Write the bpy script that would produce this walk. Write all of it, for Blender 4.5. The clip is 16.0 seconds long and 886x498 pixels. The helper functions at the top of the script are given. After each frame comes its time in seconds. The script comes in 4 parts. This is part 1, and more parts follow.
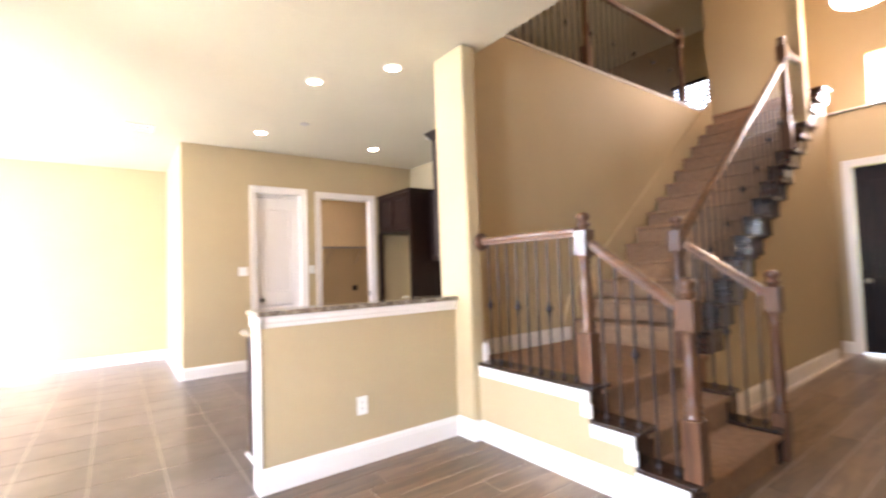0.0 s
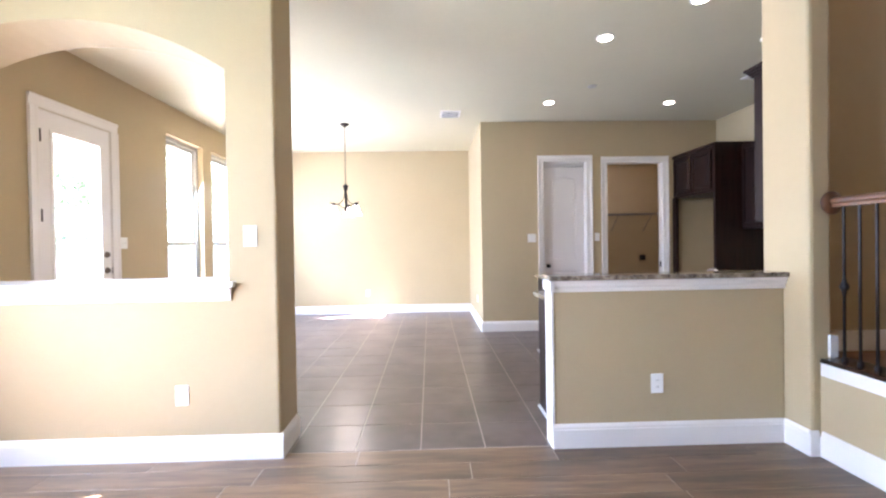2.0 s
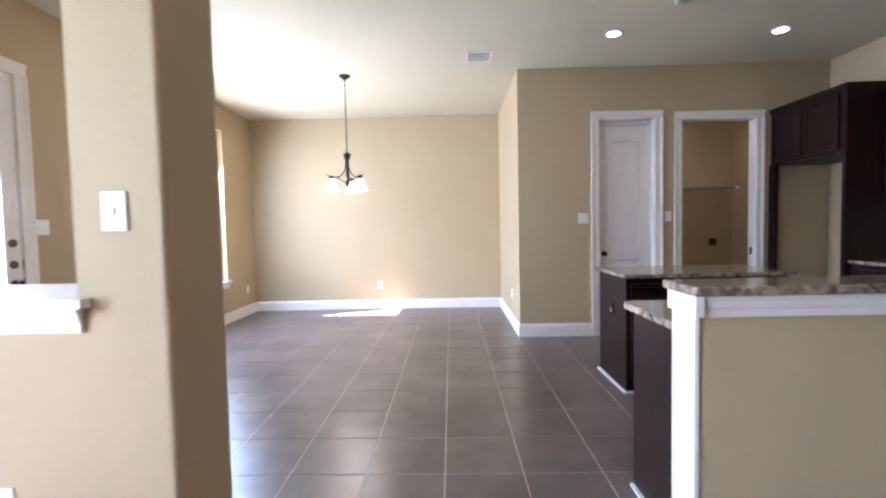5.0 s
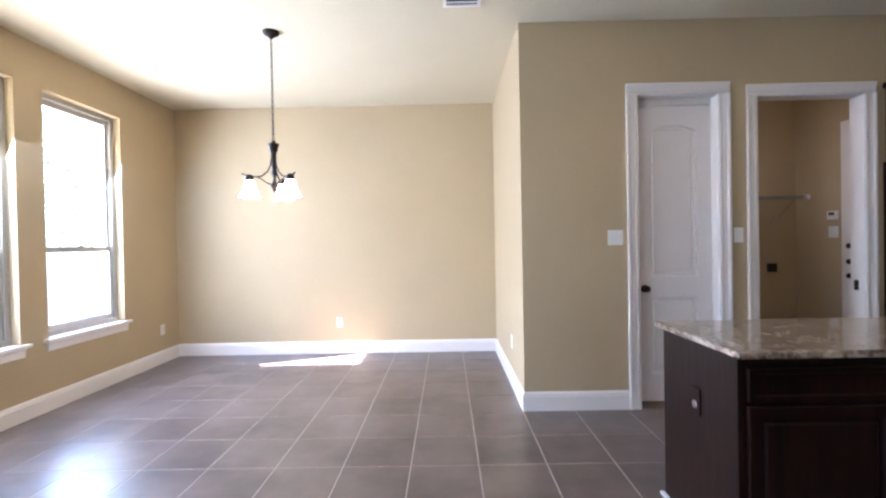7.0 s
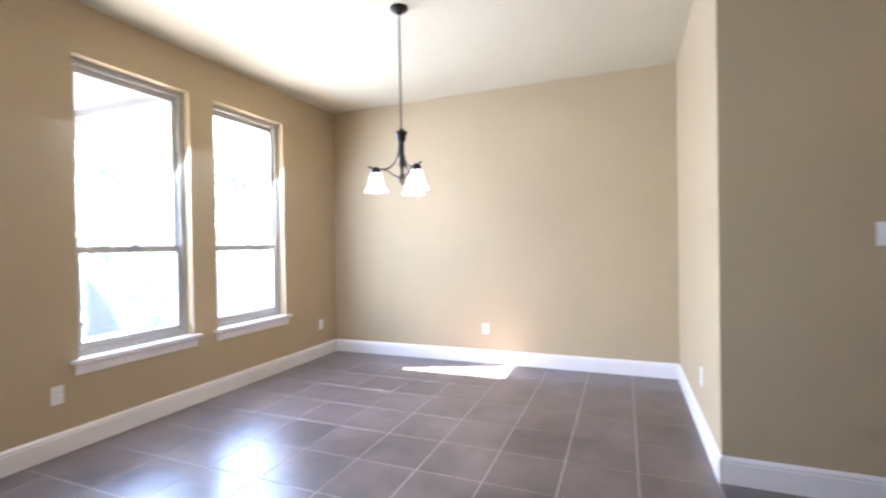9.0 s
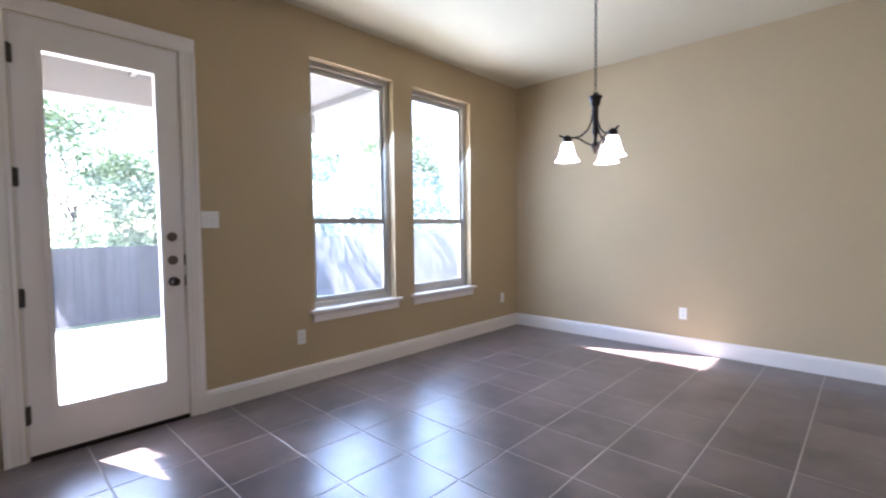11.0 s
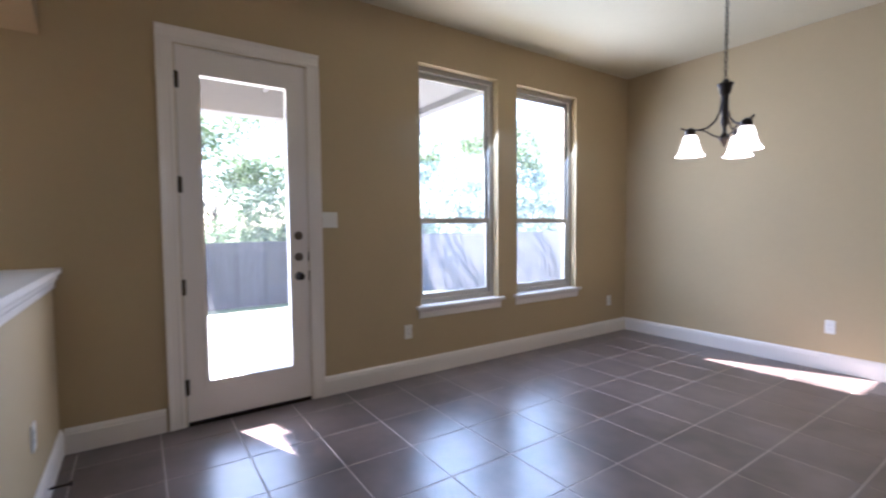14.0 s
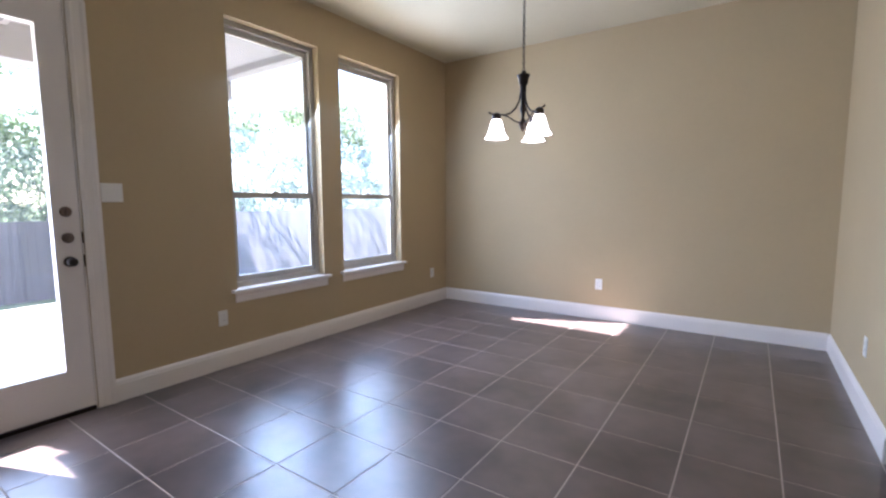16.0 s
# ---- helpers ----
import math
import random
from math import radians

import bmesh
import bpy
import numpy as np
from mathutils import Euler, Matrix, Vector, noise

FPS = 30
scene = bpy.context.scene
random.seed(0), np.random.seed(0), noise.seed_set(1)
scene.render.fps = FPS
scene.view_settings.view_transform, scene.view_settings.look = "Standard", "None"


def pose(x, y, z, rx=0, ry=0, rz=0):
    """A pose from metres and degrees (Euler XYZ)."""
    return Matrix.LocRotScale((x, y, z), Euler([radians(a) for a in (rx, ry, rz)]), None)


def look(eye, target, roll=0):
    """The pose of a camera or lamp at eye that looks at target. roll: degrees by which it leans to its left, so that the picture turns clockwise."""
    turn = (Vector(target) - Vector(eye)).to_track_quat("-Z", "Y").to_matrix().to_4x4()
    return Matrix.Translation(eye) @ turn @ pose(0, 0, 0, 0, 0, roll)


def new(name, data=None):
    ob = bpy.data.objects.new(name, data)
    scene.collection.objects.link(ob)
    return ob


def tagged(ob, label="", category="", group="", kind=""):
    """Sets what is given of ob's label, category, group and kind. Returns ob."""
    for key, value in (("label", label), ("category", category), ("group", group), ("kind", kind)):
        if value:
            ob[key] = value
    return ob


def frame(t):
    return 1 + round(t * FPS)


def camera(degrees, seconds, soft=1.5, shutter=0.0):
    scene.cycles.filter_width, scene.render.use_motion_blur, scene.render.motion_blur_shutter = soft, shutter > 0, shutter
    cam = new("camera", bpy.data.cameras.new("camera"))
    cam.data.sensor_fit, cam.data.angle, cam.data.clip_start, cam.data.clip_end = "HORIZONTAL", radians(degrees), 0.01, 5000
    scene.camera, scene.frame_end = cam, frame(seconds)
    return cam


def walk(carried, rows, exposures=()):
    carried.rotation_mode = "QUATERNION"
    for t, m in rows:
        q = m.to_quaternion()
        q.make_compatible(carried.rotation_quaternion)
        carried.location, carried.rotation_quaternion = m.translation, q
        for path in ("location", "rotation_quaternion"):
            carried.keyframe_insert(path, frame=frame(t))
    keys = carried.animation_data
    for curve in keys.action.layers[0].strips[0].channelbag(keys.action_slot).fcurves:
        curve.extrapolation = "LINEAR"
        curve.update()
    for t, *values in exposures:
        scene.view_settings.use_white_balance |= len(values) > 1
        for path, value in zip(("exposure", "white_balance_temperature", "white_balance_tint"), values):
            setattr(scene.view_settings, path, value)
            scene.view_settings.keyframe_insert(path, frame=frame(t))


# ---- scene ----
cam = camera(89.1, 16.0, soft=2.2, shutter=0.5)
PATH = [
    (0, (0.039, 2.071, 1.299), (1.221, 3.681, 1.386), -2.0),
    (0.5, (0.04, 2.111, 1.294), (0.821, 3.951, 1.364), -1.8),
    (1, (0.023, 2.121, 1.294), (0.462, 4.071, 1.355), -1.5),
    (1.5, (0.012, 2.131, 1.289), (0.209, 4.121, 1.323), -1.2),
    (2, (-0.014, 2.131, 1.288), (0.044, 4.13, 1.266), -0.9),
    (2.5, (-0.04, 2.133, 1.273), (0.0, 4.132, 1.207), -0.8),
    (3, (-0.086, 2.181, 1.265), (-0.037, 4.179, 1.197), -0.8),
    (3.5, (-0.115, 2.314, 1.247), (-0.077, 4.311, 1.136), -1.6),
    (3.7, (-0.11, 2.426, 1.239), (-0.096, 4.424, 1.14), -1.8),
    (5.8, (0.015, 4.203, 1.299), (-0.027, 6.201, 1.21), -1.2),
    (6, (0.024, 4.374, 1.298), (0.042, 6.374, 1.265), -1.3),
    (6.5, (0.064, 4.763, 1.315), (0.163, 6.758, 1.229), -2.8),
    (7, (0.151, 5.11, 1.332), (0.133, 7.11, 1.309), -1.1),
    (7.5, (0.192, 5.414, 1.31), (0.201, 7.414, 1.311), -0.8),
    (8, (0.208, 5.646, 1.34), (0.192, 7.646, 1.357), -2.4),
    (8.5, (0.274, 5.779, 1.331), (-0.083, 7.746, 1.313), -1.2),
    (9, (0.258, 5.799, 1.337), (-0.488, 7.654, 1.319), -1.0),
    (9.2, (0.229, 5.791, 1.33), (-0.626, 7.599, 1.294), -1.3),
    (11.3, (0.151, 5.734, 1.274), (-1.295, 7.113, 1.182), -0.5),
    (11.5, (0.144, 5.73, 1.276), (-1.349, 7.058, 1.185), -0.5),
    (12, (0.133, 5.707, 1.28), (-1.458, 6.916, 1.181), -0.3),
    (12.5, (0.123, 5.674, 1.289), (-1.582, 6.714, 1.186), -0.2),
    (13, (0.13, 5.659, 1.3), (-1.646, 6.572, 1.187), -0.0),
    (13.5, (0.124, 5.66, 1.315), (-1.632, 6.612, 1.212), -0.1),
    (14, (0.125, 5.685, 1.295), (-1.527, 6.807, 1.194), -0.5),
    (14.5, (0.14, 5.726, 1.291), (-1.347, 7.059, 1.182), -0.3),
    (15, (0.137, 5.727, 1.287), (-1.167, 7.239, 1.174), -0.3),
    (15.5, (0.118, 5.715, 1.293), (-1.055, 7.331, 1.173), -0.3),
    (16, (0.139, 5.725, 1.275), (-0.986, 7.366, 1.071), -0.3),
]
# seconds, stops, kelvin, tint
EXPOSURES = [(0, 6.34, 7160, 28), (0.5, 6.32, 6910, 28), (1.0, 6.04, 6710, 27), (1.5, 5.74, 6410, 26), (2.0, 5.52, 6090, 25), (2.5, 5.22, 5860, 25), (3.0, 5.07, 5890, 25), (3.5, 4.96, 5840, 25),
             (6.0, 5.04, 5920, 25), (7.0, 5.04, 5920, 25), (8.0, 5.00, 5920, 25), (9.0, 4.84, 5870, 25), (11.5, 3.87, 5770, 25), (13.0, 3.63, 5770, 25), (14.5, 3.80, 5920, 25), (16.0, 3.82, 5920, 25)]
walk(cam, [(t, look(eye, target, roll)) for t, eye, target, roll in PATH], EXPOSURES)

# ---- world, sun and large lights ----
SUN_WAY = Vector((1.0, 0.4, -1.05)).normalized()
world = bpy.data.worlds.new("daylight")
scene.world = world
world.use_nodes = True
wn = world.node_tree
sky = wn.nodes.new("ShaderNodeTexSky")
sky.sky_type = "NISHITA"
sky.sun_disc = False
sky.sun_elevation = math.asin(-SUN_WAY.z)
sky.sun_rotation = math.atan2(-SUN_WAY.x, -SUN_WAY.y)
wn.links.new(sky.outputs["Color"], wn.nodes["Background"].inputs["Color"])
wn.nodes["Background"].inputs["Strength"].default_value = 0.085
sun = new("sun", bpy.data.lights.new("sun", "SUN"))
sun.data.energy, sun.data.angle, sun.data.color = 5.0, radians(0.5), (1.0, 0.97, 0.92)
sun.matrix_world = look((-20, -8, 22), Vector((-20, -8, 22)) + SUN_WAY)


def window_light(name, eye, way, w, h, watts, colour=(0.56, 0.76, 1.0)):
    lamp = new(name, bpy.data.lights.new(name, "AREA"))
    lamp.data.shape, lamp.data.size, lamp.data.size_y = "RECTANGLE", w, h
    lamp.data.energy, lamp.data.color = watts, colour
    lamp.matrix_world = look(eye, Vector(eye) + Vector(way))
    return lamp


def spot_light(name, eye, watts, colour=(1.0, 0.82, 0.6), angle=130):
    lamp = new(name, bpy.data.lights.new(name, "SPOT"))
    lamp.data.energy, lamp.data.color, lamp.data.spot_size = watts, colour, radians(angle)
    lamp.data.spot_blend, lamp.data.shadow_soft_size = 0.8, 0.1
    lamp.matrix_world = look(eye, Vector(eye) + Vector((0, 0.0001, -1)))
    return lamp


window_light("sky_light_window", (-3.47, 8.151, 1.66), (1, 0, -0.48), 0.95, 2.05, 4.7)
window_light("sky_light_window", (-3.47, 9.291, 1.66), (1, 0, -0.48), 0.95, 2.05, 4.7)
window_light("sky_light_door", (-3.34, 6.31, 1.28), (1, 0, -0.35), 0.55, 2.0, 1.1)
window_light("sky_light_living_window", (-3.36, 3.47, 1.6), (1, 0, -0.25), 0.8, 1.9, 3.1, (0.46, 0.72, 1.0))
# fill lamp in the added, unseen second living room window
window_light("sky_light_living_window", (-3.36, 2.39, 1.6), (1, 0, -0.25), 0.8, 1.9, 3.1, (0.46, 0.72, 1.0))
window_light("sky_light_foyer_window", (9.36, 3.1, 3.93), (-1, 0, -0.2), 0.95, 0.8, 2.3, (1.0, 0.9, 0.78))
window_light("sky_light_loft_window", (10.26, 6.45, 4.5), (-1, 0, 0.15), 0.9, 1.2, 1.1)


# ---- materials ----
def material(name, colour, rough=0.6, metal=0.0, spread=0.06, scale=3.0, fine=60.0, bump=0.0, bump_scale=250.0, random_value=0.0, coat=0.0, spec=0.5, dark=None, world=False):
    """A painted or solid surface with variation at two scales and fine relief."""
    m = bpy.data.materials.new(name)
    m.use_nodes = True
    n, l = m.node_tree.nodes, m.node_tree.links
    b = n["Principled BSDF"]
    b.inputs["Roughness"].default_value, b.inputs["Metallic"].default_value = rough, metal
    b.inputs["Coat Weight"].default_value, b.inputs["Specular IOR Level"].default_value = coat, spec
    co = n.new("ShaderNodeTexCoord")
    big, small = n.new("ShaderNodeTexNoise"), n.new("ShaderNodeTexNoise")
    big.inputs["Scale"].default_value, small.inputs["Scale"].default_value = scale, fine
    big.inputs["Detail"].default_value = 4
    add = n.new("ShaderNodeMath")
    add.operation = "ADD"
    where = n.new("ShaderNodeNewGeometry").outputs["Position"] if world else co.outputs["Object"]
    l.new(where, big.inputs["Vector"])
    l.new(where, small.inputs["Vector"])
    half = n.new("ShaderNodeMath")
    half.operation, half.inputs[1].default_value = "MULTIPLY", 0.4
    l.new(small.outputs["Fac"], half.inputs[0])
    l.new(big.outputs["Fac"], add.inputs[0])
    l.new(half.outputs[0], add.inputs[1])
    ramp = n.new("ShaderNodeValToRGB")
    ramp.color_ramp.elements[0].position, ramp.color_ramp.elements[1].position = 0.42, 0.98
    lo = dark if dark else [c * (1 - spread) for c in colour]
    hi = [min(1, c * (1 + spread)) for c in colour]
    ramp.color_ramp.elements[0].color, ramp.color_ramp.elements[1].color = (*lo, 1), (*hi, 1)
    l.new(add.outputs[0], ramp.inputs["Fac"])
    out = ramp.outputs["Color"]
    if random_value:
        info, hsv, rng = n.new("ShaderNodeObjectInfo"), n.new("ShaderNodeHueSaturation"), n.new("ShaderNodeMapRange")
        rng.inputs["To Min"].default_value, rng.inputs["To Max"].default_value = 1 - random_value, 1 + random_value
        l.new(info.outputs["Random"], rng.inputs["Value"])
        l.new(rng.outputs["Result"], hsv.inputs["Value"])
        l.new(out, hsv.inputs["Color"])
        out = hsv.outputs["Color"]
    l.new(out, b.inputs["Base Color"])
    if bump:
        tex, bp = n.new("ShaderNodeTexNoise"), n.new("ShaderNodeBump")
        tex.inputs["Scale"].default_value, tex.inputs["Detail"].default_value = bump_scale, 3
        bp.inputs["Strength"].default_value, bp.inputs["Distance"].default_value = bump, 0.004
        l.new(co.outputs["Object"], tex.inputs["Vector"])
        l.new(tex.outputs["Fac"], bp.inputs["Height"])
        l.new(bp.outputs["Normal"], b.inputs["Normal"])
    return m


def wood(name, light, dark, rough=0.35, along="x", stretch=14.0, random_value=0.0, coat=0.15, scale=2.0, spec=0.5):
    """Grain drawn out along one axis."""
    m = bpy.data.materials.new(name)
    m.use_nodes = True
    n, l = m.node_tree.nodes, m.node_tree.links
    b = n["Principled BSDF"]
    b.inputs["Roughness"].default_value, b.inputs["Coat Weight"].default_value = rough, coat
    b.inputs["Specular IOR Level"].default_value = spec
    co, mp = n.new("ShaderNodeTexCoord"), n.new("ShaderNodeMapping")
    mp.inputs["Scale"].default_value = {"x": (1, stretch, stretch), "y": (stretch, 1, stretch), "z": (stretch, stretch, 1)}[along]
    info = n.new("ShaderNodeObjectInfo")
    off = n.new("ShaderNodeMath")
    off.operation, off.inputs[1].default_value = "MULTIPLY", 40.0
    l.new(info.outputs["Random"], off.inputs[0])
    l.new(co.outputs["Object"], mp.inputs["Vector"])
    l.new(off.outputs[0], mp.inputs["Location"])
    tex, fine = n.new("ShaderNodeTexNoise"), n.new("ShaderNodeTexNoise")
    tex.inputs["Scale"].default_value, tex.inputs["Detail"].default_value, tex.inputs["Distortion"].default_value = scale, 6, 0.6
    fine.inputs["Scale"].default_value, fine.inputs["Detail"].default_value = 9.0, 4
    l.new(mp.outputs["Vector"], tex.inputs["Vector"])
    l.new(mp.outputs["Vector"], fine.inputs["Vector"])
    mix = n.new("ShaderNodeMath")
    mix.operation = "MULTIPLY_ADD"
    mix.inputs[1].default_value = 0.35
    l.new(fine.outputs["Fac"], mix.inputs[0])
    l.new(tex.outputs["Fac"], mix.inputs[2])
    ramp = n.new("ShaderNodeValToRGB")
    ramp.color_ramp.elements[0].position, ramp.color_ramp.elements[1].position = 0.48, 0.9
    ramp.color_ramp.elements[0].color, ramp.color_ramp.elements[1].color = (*dark, 1), (*light, 1)
    l.new(mix.outputs[0], ramp.inputs["Fac"])
    out = ramp.outputs["Color"]
    if random_value:
        hsv, rng = n.new("ShaderNodeHueSaturation"), n.new("ShaderNodeMapRange")
        rng.inputs["To Min"].default_value, rng.inputs["To Max"].default_value = 1 - random_value, 1 + random_value
        l.new(info.outputs["Random"], rng.inputs["Value"])
        l.new(rng.outputs["Result"], hsv.inputs["Value"])
        l.new(out, hsv.inputs["Color"])
        out = hsv.outputs["Color"]
    l.new(out, b.inputs["Base Color"])
    bp = n.new("ShaderNodeBump")
    bp.inputs["Strength"].default_value, bp.inputs["Distance"].default_value = 0.15, 0.002
    l.new(mix.outputs[0], bp.inputs["Height"])
    l.new(bp.outputs["Normal"], b.inputs["Normal"])
    return m


def granite(name):
    m = material(name, (0.36, 0.28, 0.21), 0.12, coat=0.3)
    n, l = m.node_tree.nodes, m.node_tree.links
    co, vor, nz = n.new("ShaderNodeTexCoord"), n.new("ShaderNodeTexVoronoi"), n.new("ShaderNodeTexNoise")
    vor.inputs["Scale"].default_value, nz.inputs["Scale"].default_value, nz.inputs["Detail"].default_value = 55, 14, 8
    l.new(co.outputs["Object"], vor.inputs["Vector"])
    l.new(co.outputs["Object"], nz.inputs["Vector"])
    mx = n.new("ShaderNodeMix")
    mx.data_type = "RGBA"
    mx.inputs["Factor"].default_value = 0.45
    r1, r2 = n.new("ShaderNodeValToRGB"), n.new("ShaderNodeValToRGB")
    l.new(nz.outputs["Fac"], r1.inputs["Fac"])
    l.new(vor.outputs["Color"], r2.inputs["Fac"])
    for r, cols in ((r1, ((0.35, (0.05, 0.034, 0.024)), (0.5, (0.22, 0.16, 0.115)), (0.65, (0.45, 0.38, 0.3)))),
                    (r2, ((0.1, (0.035, 0.026, 0.022)), (0.4, (0.24, 0.18, 0.13)), (0.9, (0.5, 0.44, 0.36))))):
        r.color_ramp.elements[0].position, r.color_ramp.elements[0].color = cols[0][0], (*cols[0][1], 1)
        r.color_ramp.elements[1].position, r.color_ramp.elements[1].color = cols[2][0], (*cols[2][1], 1)
        e = r.color_ramp.elements.new(cols[1][0])
        e.color = (*cols[1][1], 1)
    l.new(r1.outputs["Color"], mx.inputs["A"])
    l.new(r2.outputs["Color"], mx.inputs["B"])
    l.new(mx.outputs["Result"], n["Principled BSDF"].inputs["Base Color"])
    return m


def glow(name, colour, strength):
    m = bpy.data.materials.new(name)
    m.use_nodes = True
    b = m.node_tree.nodes["Principled BSDF"]
    b.inputs["Base Color"].default_value = (0.9, 0.88, 0.82, 1)
    b.inputs["Emission Color"].default_value, b.inputs["Emission Strength"].default_value = (*colour, 1), strength
    return m


def glass(name, haze=0.0):
    """A thin clear pane: see-through, with gloss that grows towards grazing angles."""
    m = bpy.data.materials.new(name)
    m.use_nodes = True
    n, l = m.node_tree.nodes, m.node_tree.links
    n.remove(n["Principled BSDF"])
    tr, gl, lw, mx = n.new("ShaderNodeBsdfTransparent"), n.new("ShaderNodeBsdfGlossy"), n.new("ShaderNodeLayerWeight"), n.new("ShaderNodeMixShader")
    gl.inputs["Roughness"].default_value = 0.02
    tr.inputs["Color"].default_value = (0.96, 0.98, 0.98, 1)
    pw, ma = n.new("ShaderNodeMath"), n.new("ShaderNodeMath")
    pw.operation, pw.inputs[1].default_value = "POWER", 5.0
    ma.operation, ma.inputs[1].default_value, ma.inputs[2].default_value = "MULTIPLY_ADD", 0.9, 0.03
    l.new(lw.outputs["Facing"], pw.inputs[0])
    l.new(pw.outputs[0], ma.inputs[0])
    l.new(ma.outputs[0], mx.inputs[0])
    l.new(tr.outputs[0], mx.inputs[1])
    l.new(gl.outputs[0], mx.inputs[2])
    last = mx
    # share of a pale translucent layer that imitates lens glare over the view
    if haze:
        tl, veil = n.new("ShaderNodeBsdfTranslucent"), n.new("ShaderNodeMixShader")
        tl.inputs["Color"].default_value, veil.inputs[0].default_value = (0.8, 0.82, 0.85, 1), haze
        l.new(mx.outputs[0], veil.inputs[1])
        l.new(tl.outputs[0], veil.inputs[2])
        last = veil
    l.new(last.outputs[0], n["Material Output"].inputs["Surface"])
    return m


def screen_material(name):
    """Fine insect screen: nearly clear, with a faint veil of lit mesh."""
    m = bpy.data.materials.new(name)
    m.use_nodes = True
    n, l = m.node_tree.nodes, m.node_tree.links
    n.remove(n["Principled BSDF"])
    tr, df, tl, a, b = n.new("ShaderNodeBsdfTransparent"), n.new("ShaderNodeBsdfDiffuse"), n.new("ShaderNodeBsdfTranslucent"), n.new("ShaderNodeMixShader"), n.new("ShaderNodeMixShader")
    for k in (df, tl):
        k.inputs["Color"].default_value = (0.42, 0.47, 0.55, 1)
    a.inputs[0].default_value, b.inputs[0].default_value = 0.5, 0.09
    l.new(df.outputs[0], a.inputs[1])
    l.new(tl.outputs[0], a.inputs[2])
    l.new(tr.outputs[0], b.inputs[1])
    l.new(a.outputs[0], b.inputs[2])
    l.new(b.outputs[0], n["Material Output"].inputs["Surface"])
    return m


def leaf_material(name, colour):
    m = material(name, colour, 0.5, spread=0.45, scale=1.2, fine=8)
    n, l = m.node_tree.nodes, m.node_tree.links
    geo, hsv, rng = n.new("ShaderNodeNewGeometry"), n.new("ShaderNodeHueSaturation"), n.new("ShaderNodeMapRange")
    rng.inputs["To Min"].default_value, rng.inputs["To Max"].default_value = 0.6, 1.5
    b = n["Principled BSDF"]
    old = b.inputs["Base Color"].links[0].from_socket
    l.new(geo.outputs["Random Per Island"], rng.inputs["Value"])
    l.new(rng.outputs["Result"], hsv.inputs["Value"])
    l.new(old, hsv.inputs["Color"])
    l.new(hsv.outputs["Color"], b.inputs["Base Color"])
    tl, mx = n.new("ShaderNodeBsdfTranslucent"), n.new("ShaderNodeMixShader")
    l.new(hsv.outputs["Color"], tl.inputs["Color"])
    mx.inputs[0].default_value = 0.62
    l.new(b.outputs[0], mx.inputs[1])
    l.new(tl.outputs[0], mx.inputs[2])
    l.new(mx.outputs[0], n["Material Output"].inputs["Surface"])
    return m


WALL = material("tan_wall_paint", (0.48, 0.371, 0.221), 0.75, spread=0.03, scale=1.5, fine=25, bump=0.35, bump_scale=90)
CEIL = material("cream_ceiling_paint", (0.61, 0.55, 0.395), 0.85, spread=0.03, scale=1.2, fine=30, bump=0.4, bump_scale=70)
TRIM = material("white_trim_paint", (0.82, 0.77, 0.73), 0.35, spread=0.02, bump=0.05)
DOORW = material("white_door_paint", (0.82, 0.77, 0.75), 0.35, spread=0.02, bump=0.08, bump_scale=120)
PLASTIC = material("white_plastic", (0.82, 0.81, 0.78), 0.3, spread=0.01)
BRONZE = material("oil_rubbed_bronze", (0.03, 0.022, 0.018), 0.35, metal=0.8, spread=0.2)
IRON = material("wrought_iron", (0.035, 0.028, 0.026), 0.45, metal=0.6, spread=0.2)
HINGE = material("worn_bronze", (0.06, 0.047, 0.037), 0.45, metal=0.6, spread=0.2)
LOCK = material("aged_bronze_lock", (0.17, 0.125, 0.1), 0.4, metal=0.6, spread=0.15)
TRACK = material("grey_window_track", (0.24, 0.24, 0.22), 0.5, spread=0.05)
NICKEL = material("brushed_nickel", (0.5, 0.46, 0.42), 0.3, metal=1.0)
TILE = material("brown_porcelain_tile", (0.112, 0.082, 0.073), 0.30, spread=0.55, scale=2.2, fine=7, world=True, random_value=0.08, spec=1.0)
GROUT = material("beige_grout", (0.54, 0.475, 0.42), 0.85, spread=0.12, scale=12, bump=0.3)
PLANK = wood("wood_look_plank_tile", (0.26, 0.165, 0.10), (0.12, 0.075, 0.048), rough=0.33, along="x", random_value=0.25, coat=0.0, stretch=9)
CAB = wood("dark_cherry_cabinet", (0.022, 0.008, 0.005), (0.009, 0.0035, 0.0028), rough=0.42, along="z", random_value=0.1, coat=0.0, spec=0.2)
STAIRWOOD = wood("stained_stair_wood", (0.16, 0.065, 0.028), (0.06, 0.022, 0.01), rough=0.34, along="z", coat=0.25)
STAIRDARK = wood("dark_stained_tread_wood", (0.05, 0.02, 0.012), (0.02, 0.009, 0.006), rough=0.25, along="y", coat=0.3)
RAILWOOD = wood("stained_handrail_wood", (0.19, 0.08, 0.033), (0.08, 0.03, 0.013), rough=0.36, along="y", coat=0.2)
CARPET = material("brown_carpet", (0.29, 0.165, 0.092), 0.95, spread=0.2, scale=20, fine=300, bump=0.9, bump_scale=500)
GRANITE = granite("speckled_brown_granite")
BULB = glow("lit_can_lens", (1.0, 0.88, 0.7), 1.6)
SHADE = glow("lit_frosted_glass", (1.0, 0.93, 0.84), 0.6)
GLASS = glass("window_glass")
# clean pane with painted-in glare haze
DOORGLASS = glass("hazy_door_glass", 0.02)
SCREEN = screen_material("insect_screen")
